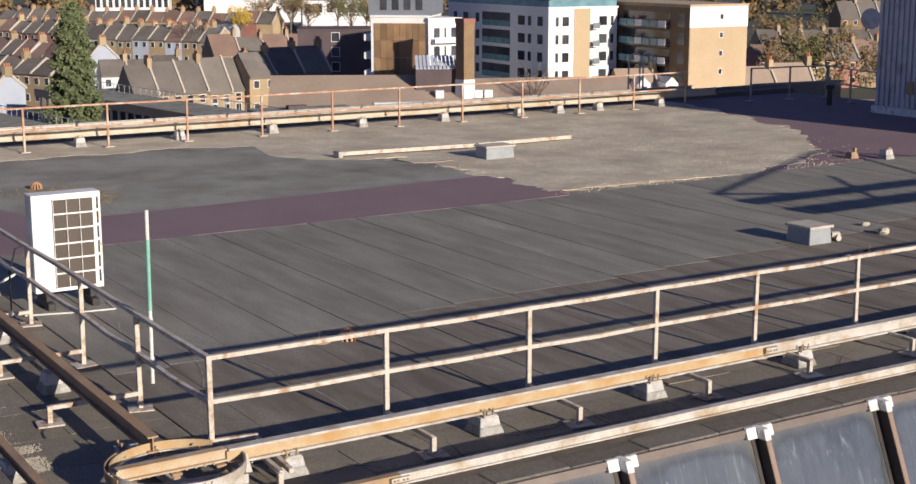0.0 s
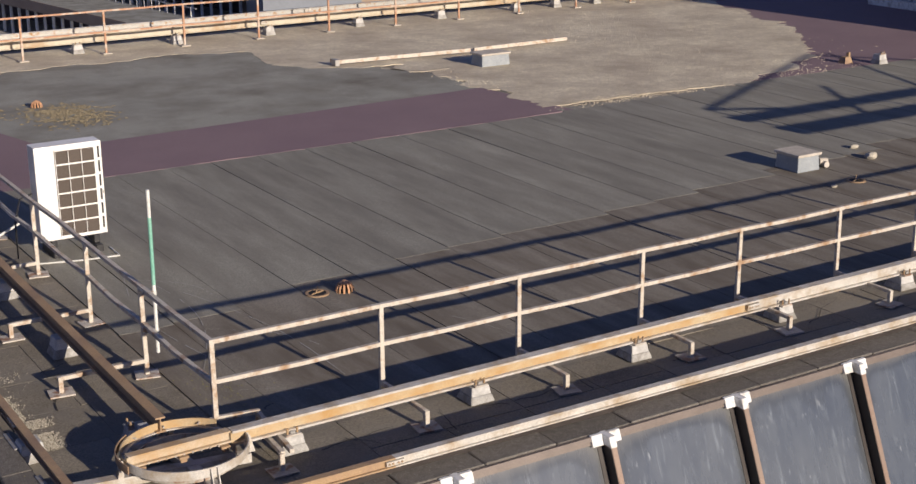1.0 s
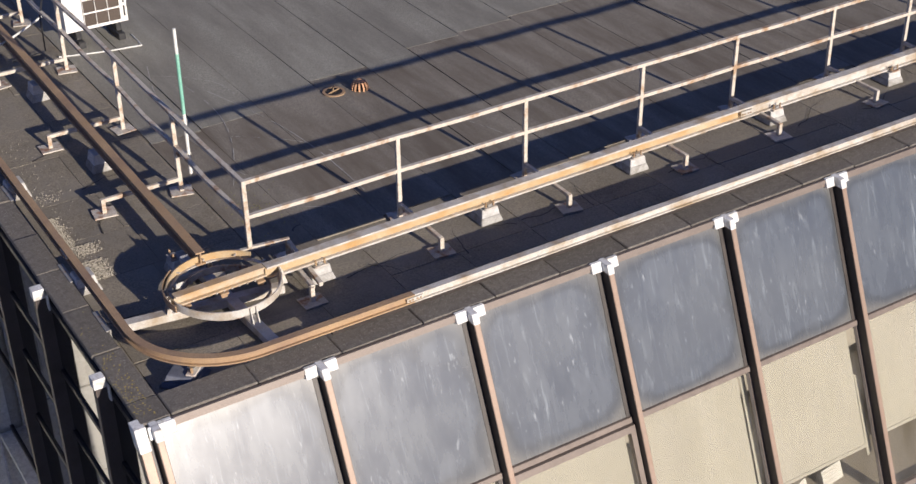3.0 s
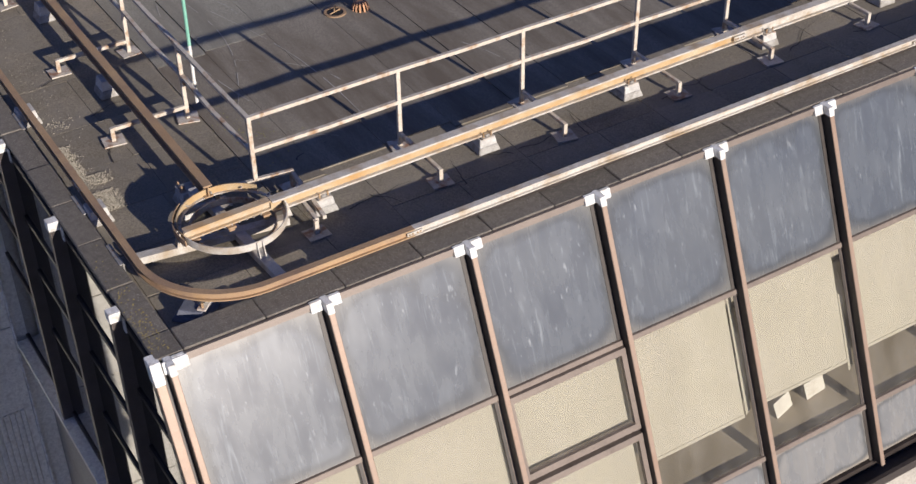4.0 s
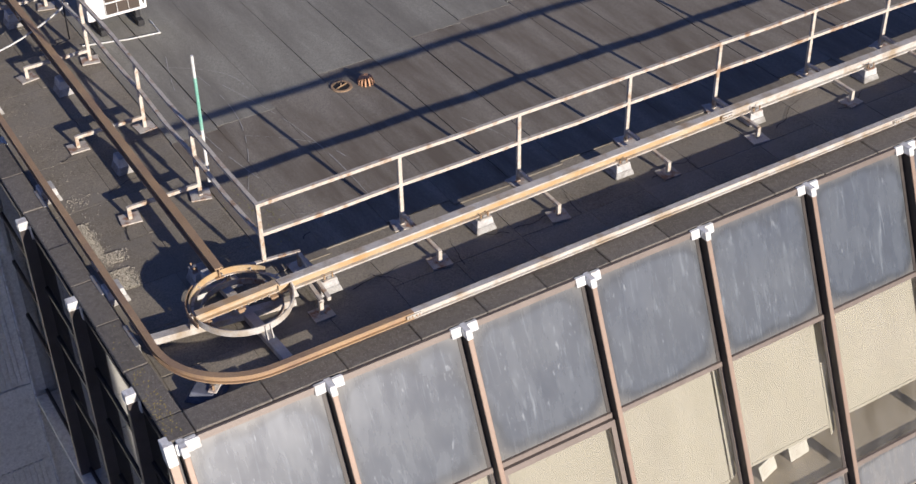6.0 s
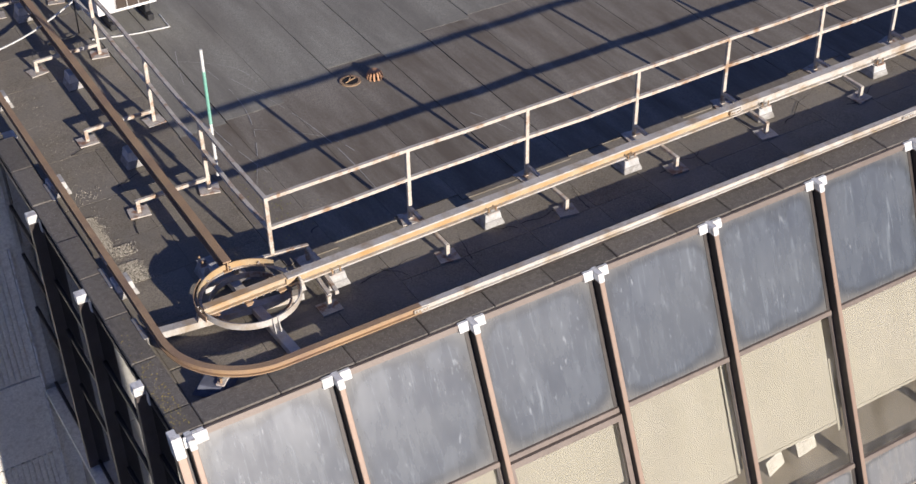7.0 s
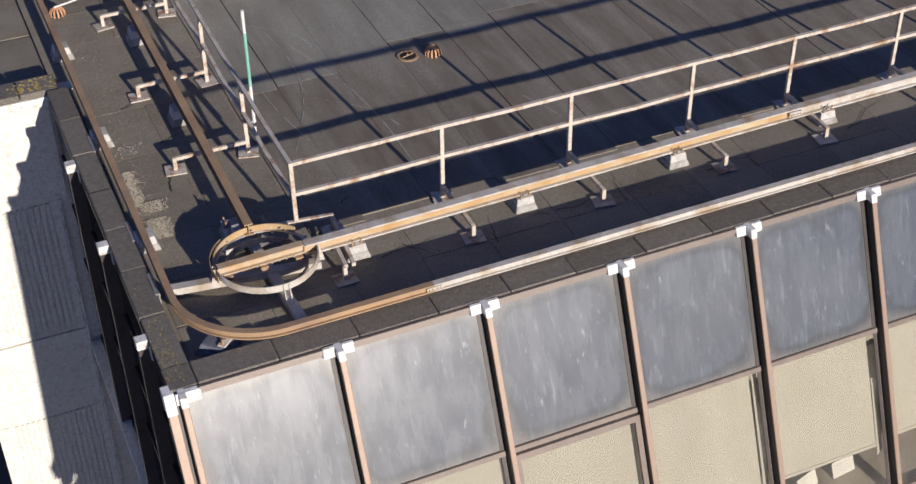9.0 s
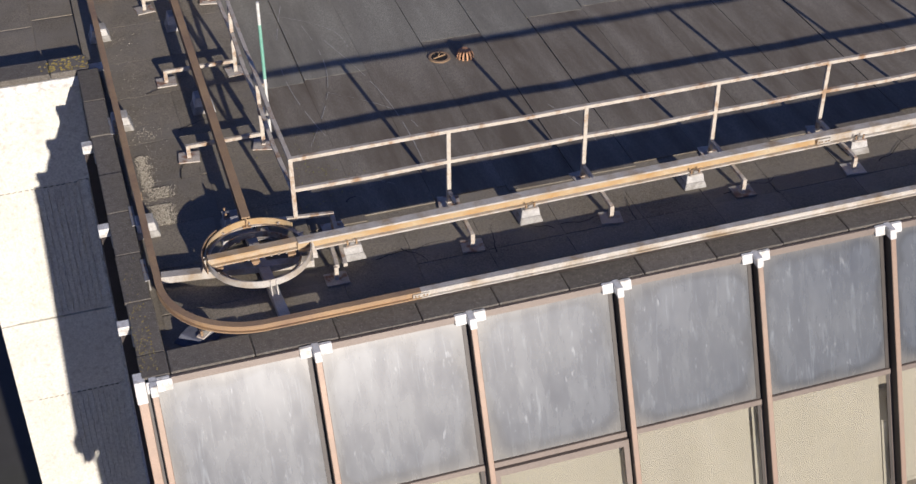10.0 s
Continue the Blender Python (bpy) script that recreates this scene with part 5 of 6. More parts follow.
# fine dark cracks where the old felt has split
bm = bm_new()
rng = random.Random(61)
for (x0, y0, ang, length) in ((2.95, 1.42, 0.15, 0.95), (3.3, 1.55, -1.1, 0.5), (5.25, 1.35, 2.75, 0.55), (5.35, 1.4, 0.2, 0.9), (6.3, 1.2, 1.35, 0.6), (7.6, 1.35, 0.35, 1.1), (8.3, 1.15, 1.7, 0.5),
                              (9.9, 1.4, 0.25, 1.0), (4.4, 1.1, 1.5, 0.6), (6.9, 0.75, 0.1, 0.8), (0.95, 3.9, 1.2, 0.8), (1.1, 5.1, 0.3, 0.7), (0.8, 6.2, 0.2, 0.8), (2.9, 2.7, 0.9, 0.6), (11.0, 1.3, 0.1, 1.2)):
    p, a, last = Vector((x0, y0, 0.0)), ang, None
    n = int(length / 0.045)
    for k in range(n + 1):
        w = 0.0075 * (1 - k / (n + 1)) + 0.0015
        side_ = Vector((-math.sin(a), math.cos(a), 0)) * w
        q = (bm.verts.new(p + side_ + Vector((0, 0, 0.003))), bm.verts.new(p - side_ + Vector((0, 0, 0.003))))
        if last:
            bm.faces.new((last[0], last[1], q[1], q[0]))
        last = q
        a += rng.uniform(-0.45, 0.45) + 0.25 * (ang - a)
        p = p + Vector((math.cos(a), math.sin(a), 0)) * 0.045
tagged(part("felt_cracks", bm, M['bitumen']), "thin dark cracks in the old roof felt", "cracks", kind="stuff")

# ---- right end of the roof: clad tower, shaded railing, lower roof, jib ----
tower = thing("plant_tower", (33, 16, 0), "tall grey corrugated plant tower standing on the roof", "tower")
bm = bm_new()
box(bm, 33.06, 41.0, 12.5, 21.7, 0.0, 9.0)
part("core", bm, M['corrugated'], tower)
y = 12.5
bm = bm_new()
while y < 21.65:
    box(bm, 33.0, 33.06, y, y + 0.12, 0.25, 9.0)
    y += 0.21
part("cladding", bm, M['corrugated'], tower, "grey corrugated cladding")
bm = bm_new()
box(bm, 32.94, 33.059, 12.4, 21.75, 0.0, 0.24)
part("plinth", bm, M['white_cap'], tower)
bm = bm_new()
box(bm, 32.95, 32.998, 20.1, 20.35, 0.7, 1.1)
part("hatch", bm, M['rust'], tower, "rusted hatch plate")
bm = bm_new()
bmesh.ops.create_cone(bm, cap_ends=True, segments=28, radius1=0.34, radius2=0.30, depth=0.08, matrix=Matrix.Translation((32.95, 21.95, 3.0)) @ Euler((0, radians(90), radians(20))).to_matrix().to_4x4())
rod(bm, (33.0, 21.6, 2.95), (32.95, 21.95, 3.0), 0.03)
part("dish", bm, M['corrugated'], tower, "small grey round dish")
# added block out of the camera's sight; it only casts the far-right roof shadow
bm = bm_new()
box(bm, 31.4, 44, 3.5, 11.0, 0.0, 10.0)
structure("wall_plant_room", bm, M['corrugated'], "unseen grey block added to shade the far right of the roof", "wall")
railing("guard_railing", [(32.0, 26.35), (33.7, 26.2), (35.3, 26.0)], (0, 1), "grey guard railing in the tower's shade", height=1.16, mid=0.6, arms=False, mat_key='galv')
railing("guard_railing", [(35.3, 25.9), (34.6, 24.2), (34.3, 22.6)], (1, 0), "grey guard railing beside the tower", height=1.16, mid=0.6, arms=False, mat_key='galv')
bm = bm_new()
box(bm, 36.0, 41.2, 21.8, 31.0, -1.6, -1.2)
structure("roof_lower", bm, M['white_cap'], "pale lower roof membrane beyond the railing", "roof")
bm = bm_new()
box(bm, 31.3, 41.4, 31.02, 31.3, -1.6, 0.0)
structure("parapet_lower", bm, M['coping'], "dark parapet of the lower roof in shade", "parapet")
vp = thing("vent_pipe", (33.6, 24.2, 0), "dark mushroom-topped vent pipe on the roof", "vent pipe")
bm = bm_new()
rod(bm, (33.6, 24.2, 0.0), (33.6, 24.2, 0.55), 0.09, 14)
part("stem", bm, M['frame_dark'], vp)
bm = bm_new()
bmesh.ops.create_cone(bm, cap_ends=True, segments=18, radius1=0.20, radius2=0.14, depth=0.14, matrix=Matrix.Translation((33.6, 24.2, 0.62)))
part("cowl", bm, M['frame_dark'], vp)
hoop = thing("ladder_hoop", (29.0, 28.45, 0.16), "pale bent grab hoop of a ladder over the far parapet", "ladder")
for dx in (0.0, 0.5):
    bm = bm_new()
    pts = [(28.9 + dx, 28.45, 0.16)] + [(28.9 + dx, 28.85 - 0.4 * math.cos(a), 1.25 + 0.4 * math.sin(a)) for a in [radians(q) for q in range(0, 181, 20)]] + [(28.9 + dx, 29.25, 0.2)]
    for a, b in zip(pts, pts[1:]):
        rod(bm, a, b, 0.03, 8)
    part("stile", bm, M['paint_grey'], hoop)
# maintenance jib standing out of the camera's sight, known by its shadow
jib = thing("maintenance_jib", (27, 3.0, 0), "steel maintenance jib with twin beams on two trestles", "crane")
for z, w in ((2.24, 0.16), (1.86, 0.20)):
    bm = bm_new()
    bar(bm, (18.4, 3.0, z), (29.5, 3.0, z), 0.14, w)
    part("boom", bm, M['paint_grey'], jib)
for a, b in (((18.72, 3.0, 2.55), (26.0, 3.0, 3.6)), ((26.0, 3.0, 3.6), (29.4, 3.0, 2.2)), ((18.72, 3.0, 2.58), (18.6, 3.0, 1.86)), ((18.72, 3.0, 2.55), (20.6, 3.0, 2.24)), ((20.6, 3.0, 1.8), (22.8, 3.0, 2.7)), ((22.4, 3.0, 1.86), (22.4, 3.0, 2.24)), ((26.6, 3.0, 3.6), (24.4, 3.0, 2.3))):
    bm = bm_new()
    bar(bm, a, b, 0.06, 0.06)
    part("stay", bm, M['paint_grey'], jib)
for x in (27.0, 29.2):
    for dy in (-0.9, 0.9):
        bm = bm_new()
        bar(bm, (x, 3.0 + dy, 0.0), (x, 3.0, 2.2), 0.10, 0.10)
        part("leg", bm, M['paint_grey'], jib)

# ---- ground and town below ----
GZ = -24.0
M['ground'] = mat("town_ground", (0.06, 0.06, 0.058), (0.10, 0.095, 0.085), 0.02, 0.95, fine=1.5, c3=(0.07, 0.085, 0.04), c3_scale=0.012, c3_amount=0.45, sharp=0.1, grain=0.15)
M['slate'] = mat("grey_slate", (0.13, 0.115, 0.10), (0.18, 0.16, 0.14), 0.3, 0.8, fine=3.0, vary=0.25, grain=0.15)
M['redtile'] = mat("red_clay_tile", (0.21, 0.135, 0.105), (0.27, 0.18, 0.14), 0.3, 0.85, fine=3.0, vary=0.2, grain=0.15)
M['shed'] = mat("brown_shed_roof", (0.31, 0.235, 0.18), (0.38, 0.295, 0.23), 0.15, 0.9, fine=2.0, grain=0.15)
M['stock'] = mat("yellow_stock_brick", (0.34, 0.255, 0.15), (0.42, 0.32, 0.20), 0.25, 0.9, fine=4.0, vary=0.2, grain=0.15)
M['stockdark'] = mat("soot_stained_stock_brick", (0.20, 0.135, 0.075), (0.27, 0.185, 0.105), 0.4, 0.9, fine=4.0, grain=0.3)
M['redbrick'] = mat("red_brick", (0.30, 0.13, 0.10), (0.36, 0.18, 0.14), 0.25, 0.9, fine=4.0, vary=0.15, grain=0.15)
# near-black brick tone; on the far block it also stands for deep shade
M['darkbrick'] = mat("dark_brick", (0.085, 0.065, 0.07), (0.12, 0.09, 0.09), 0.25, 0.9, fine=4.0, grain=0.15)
M['bluewash'] = mat("pale_blue_render", (0.40, 0.45, 0.55), (0.48, 0.52, 0.60), 0.25, 0.9, fine=4.0, vary=0.15, grain=0.15)
M['whitewash'] = mat("white_render", (0.70, 0.70, 0.69), (0.78, 0.78, 0.77), 0.2, 0.85, fine=3.0, grain=0.15)
M['tan'] = mat("tan_brick_panel", (0.44, 0.335, 0.21), (0.50, 0.385, 0.25), 0.15, 0.9, fine=4.0, grain=0.15)
M['timber'] = mat("brown_timber_cladding", (0.19, 0.115, 0.06), (0.27, 0.17, 0.09), 0.5, 0.85, fine=3.0, vary=0.3, grain=0.15)
M['tealglass'] = mat("teal_balcony_glass", (0.10, 0.22, 0.27), (0.20, 0.36, 0.40), 0.6, 0.2, fine=3, bump=0, grain=0.15)
M['farglass'] = mat("dark_window_glass", (0.035, 0.04, 0.048), (0.07, 0.075, 0.085), 0.5, 0.12, fine=2, bump=0, vary=0.4, grain=0.15)
M['greyclad'] = mat("blue_grey_cladding", (0.16, 0.18, 0.21), (0.20, 0.22, 0.25), 0.3, 0.6, fine=3, grain=0.15)
M['pot'] = mat("orange_chimney_pot", (0.42, 0.16, 0.08), (0.5, 0.22, 0.12), 1.0, 0.85, grain=0.15)
M['traingrey'] = mat("white_train_paint", (0.72, 0.72, 0.72), (0.78, 0.78, 0.77), 0.4, 0.35, fine=3, bump=0, grain=0.15)
M['trainred'] = mat("red_train_paint", (0.62, 0.05, 0.03), (0.68, 0.07, 0.04), 0.4, 0.35, fine=3, bump=0, grain=0.15)
M['trainblue'] = mat("blue_train_paint", (0.05, 0.08, 0.30), (0.07, 0.10, 0.36), 0.4, 0.35, fine=3, bump=0, grain=0.15)
M['pine'] = mat("conifer_needles", (0.095, 0.120, 0.050), (0.155, 0.180, 0.085), 0.5, 0.9, fine=3, vary=0.1, grain=0.15)
M['autumn'] = mat("brown_autumn_leaves", (0.21, 0.135, 0.060), (0.30, 0.195, 0.090), 0.15, 0.9, fine=1.5, c3=(0.15, 0.135, 0.065), c3_scale=0.08, c3_amount=0.4, grain=0.15)
M['yellowleaf'] = mat("yellow_leaves", (0.52, 0.36, 0.03), (0.60, 0.44, 0.06), 0.5, 0.9, fine=3, grain=0.15)
M['bush'] = mat("green_bush_leaves", (0.10, 0.115, 0.035), (0.17, 0.17, 0.06), 0.3, 0.9, fine=3, grain=0.15)
M['bark'] = mat("grey_brown_bark", (0.14, 0.105, 0.08), (0.19, 0.15, 0.12), 1.0, 0.95, fine=8, grain=0.15)

bm = bm_new()
n = 5000
v = [bm.verts.new(p) for p in ((-n, -n, GZ), (n, -n, GZ), (n, n, GZ), (-n, n, GZ))]
bm.faces.new(v)
structure("ground", bm, M['ground'], "grey streets and yards of the town below", "ground")

O0, TURN = Vector((-2.9, -10.5, 0)), -31.85


def spot(lat, depth, yaw=0.0, z=GZ):
    """A place in the town: metres to the side of and along the first line of sight; x to the right, y away."""
    a = radians(TURN)
    p = O0 + Vector((math.cos(a), math.sin(a), 0)) * lat + Vector((-math.sin(a), math.cos(a), 0)) * depth
    return Matrix.Translation((p.x, p.y, z)) @ Euler((0, 0, radians(TURN + yaw))).to_matrix().to_4x4()


def put(name, m, label, category, group=""):
    t = new(name)
    t.matrix_basis = m
    return tagged(t, label, category, group)


def child(name, bm, material, parent, label=""):
    o = new(name, mesh_of(name, bm, material))
    o.parent = parent
    if label:
        o["label"] = label
    return o


def window(parent, x0, x1, z0, z1, y=0.0, side='front', frame=True):
    """A window set in a wall: frame proud of it, dark pane within. side: which wall of the box."""
    for nm, ins, mt, (o0, o1) in (("window", 0.0, 'whitewash', (-0.06, 0.03)), ("pane", 0.10, 'farglass', (-0.075, -0.061))):
        if nm == "window" and not frame:
            continue
        bm = bm_new()
        if side == 'front':
            box(bm, x0 + ins, x1 - ins, y + o0, y + o1, z0 + ins, z1 - ins)
        else:
            box(bm, y + o0, y + o1, x0 + ins, x1 - ins, z0 + ins, z1 - ins)
        if nm == "window":
            w = child("window", bm, M[mt], parent)
        else:
            if frame:
                child("pane", bm, M[mt], w)
            else:
                child("window", bm, M[mt], parent)


rngt = random.Random(77)


def house(lat, depth, yaw, w, d, eave, ridge, wall, roofm, label, chimney=True, group="terraced houses", z=GZ, windows=2):
    h = put("house", spot(lat, depth, yaw, z), label, "house", group)
    bm = bm_new()
    va = [bm.verts.new(p) for p in ((0, 0, 0), (0, d, 0), (0, d, eave), (0, d / 2, ridge - 0.15), (0, 0, eave))]
    vb = [bm.verts.new((w, p.co.y, p.co.z)) for p in va]
    bm.faces.new(va)
    bm.faces.new(vb[::-1])
    for i in range(5):
        k = (i + 1) % 5
        bm.faces.new((va[i], vb[i], vb[k], va[k]))
    child("wall", bm, M[wall], h)
    bm = bm_new()
    s = (ridge - eave) / (d / 2)
    for (ya, yb, za, zb) in ((-0.35, d / 2, eave - 0.35 * s, ridge), (d + 0.35, d / 2, eave - 0.35 * s, ridge)):
        q = [bm.verts.new(p) for p in ((0.02, ya, za), (w - 0.02, ya, za), (w - 0.02, yb, zb), (0.02, yb, zb), (0.02, ya, za + 0.2), (w - 0.02, ya, za + 0.2), (w - 0.02, yb, zb + 0.2), (0.02, yb, zb + 0.2))]
        for f in ((3, 2, 1, 0), (4, 5, 6, 7), (0, 1, 5, 4), (1, 2, 6, 5), (2, 3, 7, 6), (3, 0, 4, 7)):
            bm.faces.new([q[i] for i in f])
    rf = child("roof", bm, M[roofm], h)
    bm = bm_new()
    q = []
    for x0 in (w - 0.18, w + 0.18):
        q.append([bm.verts.new(p) for p in ((x0, -0.3, eave - 0.2), (x0, d / 2, ridge - 0.1), (x0, d + 0.3, eave - 0.2), (x0, d + 0.3, eave + 0.3), (x0, d / 2, ridge + 0.55), (x0, -0.3, eave + 0.3))])
    bm.faces.new(q[0])
    bm.faces.new(q[1][::-1])
    for i in range(6):
        k = (i + 1) % 6
        bm.faces.new((q[0][i], q[0][k], q[1][k], q[1][i]))
    child("party_wall", bm, M['slab'], h)
    if chimney:
        bm = bm_new()
        box(bm, w - 0.5, w + 0.3, d / 2 - 0.9, d / 2 + 0.9, ridge - 0.5, ridge + 1.3)
        ch = child("chimney", bm, M['stock'], h)
        bm = bm_new()
        for k in (-0.6, 0.0, 0.6):
            rod(bm, (w - 0.1, d / 2 + k, ridge + 1.3), (w - 0.1, d / 2 + k, ridge + 1.9), 0.17, 6)
        child("chimney_pot", bm, M['pot'], ch)
    if windows:
        for zz in ((1.0, 2.5), (eave - 2.1, eave - 0.6)):
            for k in range(windows):
                x0 = w * (k + 0.5) / windows
                window(h, x0 - 0.6, x0 + 0.6, zz[0], zz[1])
    return h


def terrace(lat, depth, yaw, n, w, d, eave, ridge, walls, roofs, label, windows=2, z=GZ):
    a = radians(yaw)
    for k in range(n):
        wl, rf = rngt.choice(walls), rngt.choice(roofs)
        house(lat + math.cos(a) * w * k, depth + math.sin(a) * w * k, yaw, w, d, eave + rngt.uniform(-0.3, 0.3), ridge + rngt.uniform(-0.5, 0.5), wl, rf, label, windows=windows, z=z, chimney=(k % 2 == 0 or w > 5.5))


terrace(-57.0, 252, 33, 6, 4.7, 9.5, 5.0, 10.0, ['stock'], ['slate'], "brown brick terraced house with a grey slate roof")
terrace(-38.0, 262, 33, 3, 5.6, 10, 7.4, 11.6, ['stock'], ['slate'], "yellow brick house with a long grey roof")
terrace(-56.0, 330, 25, 5, 6.4, 10, 6.6, 10.6, ['stock', 'whitewash', 'stock'], ['redtile', 'redtile', 'slate'], "brick terraced house with a red tiled roof")
terrace(-69.0, 278, 20, 3, 5.2, 9, 6.2, 9.2, ['whitewash', 'bluewash'], ['slate'], "white rendered house with a dark slate roof")
terrace(-120, 300, -28, 9, 5.2, 8.5, 6.2, 9.2, ['bluewash', 'stock', 'stock'], ['slate', 'slate', 'redtile'], "terraced house with a grey slate roof")
terrace(-105, 262, -26, 5, 5.2, 8.5, 5.6, 8.8, ['bluewash', 'bluewash', 'stock'], ['slate'], "pale blue rendered terraced house")
terrace(-128, 352, -38, 11, 5.4, 8.5, 6.4, 9.6, ['stock', 'bluewash', 'whitewash'], ['slate', 'redtile', 'slate'], "terraced brick house with a slate roof")
terrace(-140, 440, -33, 15, 5.6, 9, 6.6, 9.8, ['stock', 'stock', 'redbrick'], ['slate', 'redtile', 'slate'], "terraced brick house with chimneys", windows=2)
terrace(-165, 520, -18, 18, 6.0, 9, 6.8, 10, ['stock', 'whitewash', 'redbrick'], ['slate', 'redtile', 'slate'], "far terraced house with a slate roof", windows=0)
terrace(-104, 402, -24, 8, 5.4, 9, 6.6, 9.8, ['stock', 'bluewash', 'stock'], ['slate', 'slate', 'redtile'], "terraced house with a sooty slate roof")
terrace(66, 318, 8, 9, 6.0, 9, 6.5, 9.8, ['stock', 'redbrick'], ['slate', 'redtile'], "brick terraced house behind the trees", windows=2)
terrace(78, 372, 4, 10, 6.0, 9, 7.0, 10.2, ['stock', 'whitewash', 'stock'], ['slate'], "pale brick terraced house among the trees", windows=2)
terrace(114, 430, 6, 3, 6.0, 10, 11.0, 15.5, ['stockdark', 'stock'], ['redtile', 'slate'], "tall red brick house behind the trees", windows=2)
terrace(27, 236, 12, 5, 7.0, 9, 6.2, 10.4, ['stock'], ['shed'], "low house with a brown roof beside the railway", windows=0)
for lat, dep in ((29.5, 234.5), (34.2, 235.5)):
    dm = put("dormer", spot(lat, dep, 12, GZ + 6.4), "small white gabled dormer on a brown roof", "dormer", "white dormers")
    bm = bm_new()
    va = [bm.verts.new(p) for p in ((0, 0, 0), (2.2, 0, 0), (2.2, 0, 2.0), (1.1, 0, 3.1), (0, 0, 2.0))]
    vb = [bm.verts.new((p.co.x, 3.5, p.co.z)) for p in va]
    bm.faces.new(va)
    bm.faces.new(vb[::-1])
    for i in range(5):
        k = (i + 1) % 5
        bm.faces.new((va[i], vb[i], vb[k], va[k]))
    child("wall", bm, M['whitewash'], dm)
    window(dm, 0.5, 1.7, 0.3, 1.7)


# ---- apartment blocks ----
def block(name, m, w, d, h, wall, label):
    t = put(name, m, label, "apartment building")
    bm = bm_new()
    box(bm, 0, w, 0, d, 0, h)
    child("wall", bm, M[wall], t)
    bm = bm_new()
    box(bm, -0.15, w + 0.15, -0.15, d + 0.15, h, h + 0.35)
    child("parapet", bm, M[wall], t)
    return t


H1 = 20.2
ap = block("apartment_building", spot(15.3, 243, 30), 14.2, 34, H1, 'whitewash', "white rendered apartment block with dark windows")
bm = bm_new()
box(bm, 5.2, 8.5, -0.07, 0.05, 0, H1 + 0.2)
child("panel", bm, M['tan'], ap, "tan vertical panel")
for k in range(6):
    z = H1 - 3.0 - 3.02 * k
    for a, b in ((1.3, 2.1), (2.7, 4.2), (10.3, 12.1), (12.7, 13.5)):
        window(ap, a, b, z, z + 1.75)
    bm = bm_new()
    box(bm, 8.6, 10.0, -0.9, 0.0, z - 0.5, z - 0.35)
    bl = child("balcony", bm, M['whitewash'], ap)
    bm = bm_new()
    box(bm, 8.6, 10.0, -0.9, -0.84, z - 0.35, z + 0.6)
    child("balustrade", bm, M['greyclad'], bl)
    for a, b in ((1.6, 3.4), (5.2, 6.4), (7.2, 9.6), (22.5, 24.0), (26.5, 28.5), (30.5, 32)):
        window(ap, a, b, z, z + 1.8, side='left')
    bm = bm_new()
    box(bm, -0.08, 0.06, 12.2, 21.6, z - 0.4, z + 2.0)
    lg = child("loggia", bm, M['farglass'], ap, "dark recessed loggia")
    for q in range(4):
        bm = bm_new()
        box(bm, -0.14, -0.09, 12.2 + q * 2.35, 14.4 + q * 2.35, z - 0.4, z + 0.6)
        child("balustrade", bm, M['tealglass'], lg)
bm = bm_new()
box(bm, 1.6, 13, 2.0, 33, H1 + 0.35, H1 + 3.4)
pent = child("penthouse", bm, M['greyclad'], ap, "set-back blue-grey top storey")
for q in range(9):
    bm = bm_new()
    box(bm, 1.5, 1.59, 3.5 + q * 3.2, 5.6 + q * 3.2, H1 + 0.7, H1 + 2.9)
    child("window", bm, M['farglass'], pent)
bm = bm_new()
box(bm, 0.1, 14.1, 0.1, 0.16, H1 + 0.35, H1 + 1.4)
box(bm, 0.1, 0.16, 0.2, 33.8, H1 + 0.35, H1 + 1.4)
child("glass_rail", bm, M['tealglass'], ap)
wing2 = block("apartment_building", spot(-4.8, 238, 30), 6.2, 12, 18.6, 'whitewash', "low white apartment wing with balconies")
for k in range(6):
    z = 18.6 - 3.0 - 3.02 * k
    for a, b in ((0.9, 2.2), (2.9, 3.4), (4.2, 5.8)):
        window(wing2, a, b, z, z + 1.8)
    bm = bm_new()
    box(bm, 0.6, 6.0, -1.2, 0, z - 0.75, z - 0.5)
    box(bm, 0.6, 6.0, -1.2, -1.1, z - 0.5, z + 0.2)
    child("balcony", bm, M['whitewash'], wing2)
tb = block("apartment_building", spot(-14.4, 240, -8), 9.6, 14, 19.0, 'whitewash', "apartment block clad in brown timber with a white frame")
for k in range(8):
    for j in range(6):
        bm = bm_new()
        box(bm, 0.55 + k * 1.08, 0.55 + k * 1.08 + 1.04, -0.12, 0.05, 1.0 + j * 2.85, 1.0 + j * 2.85 + 2.8)
        child("cladding_panel", bm, M['timber'], tb)
bm = bm_new()
box(bm, -0.5, 10.2, 0.6, 13, 19.35, 23.0)
pt = child("penthouse", bm, M['greyclad'], tb, "blue-grey top storey")
for q in range(4):
    bm = bm_new()
    box(bm, 1.5 + q * 2.0, 2.6 + q * 2.0, 0.52, 0.61, 20.2, 22.3)
    child("window", bm, M['farglass'], pt)
for k in range(5):
    bm = bm_new()
    box(bm, -1.4, 0.0, 1.0, 5.0, 3.0 + k * 3.02, 4.1 + k * 3.02)
    child("balcony", bm, M['whitewash'], tb)
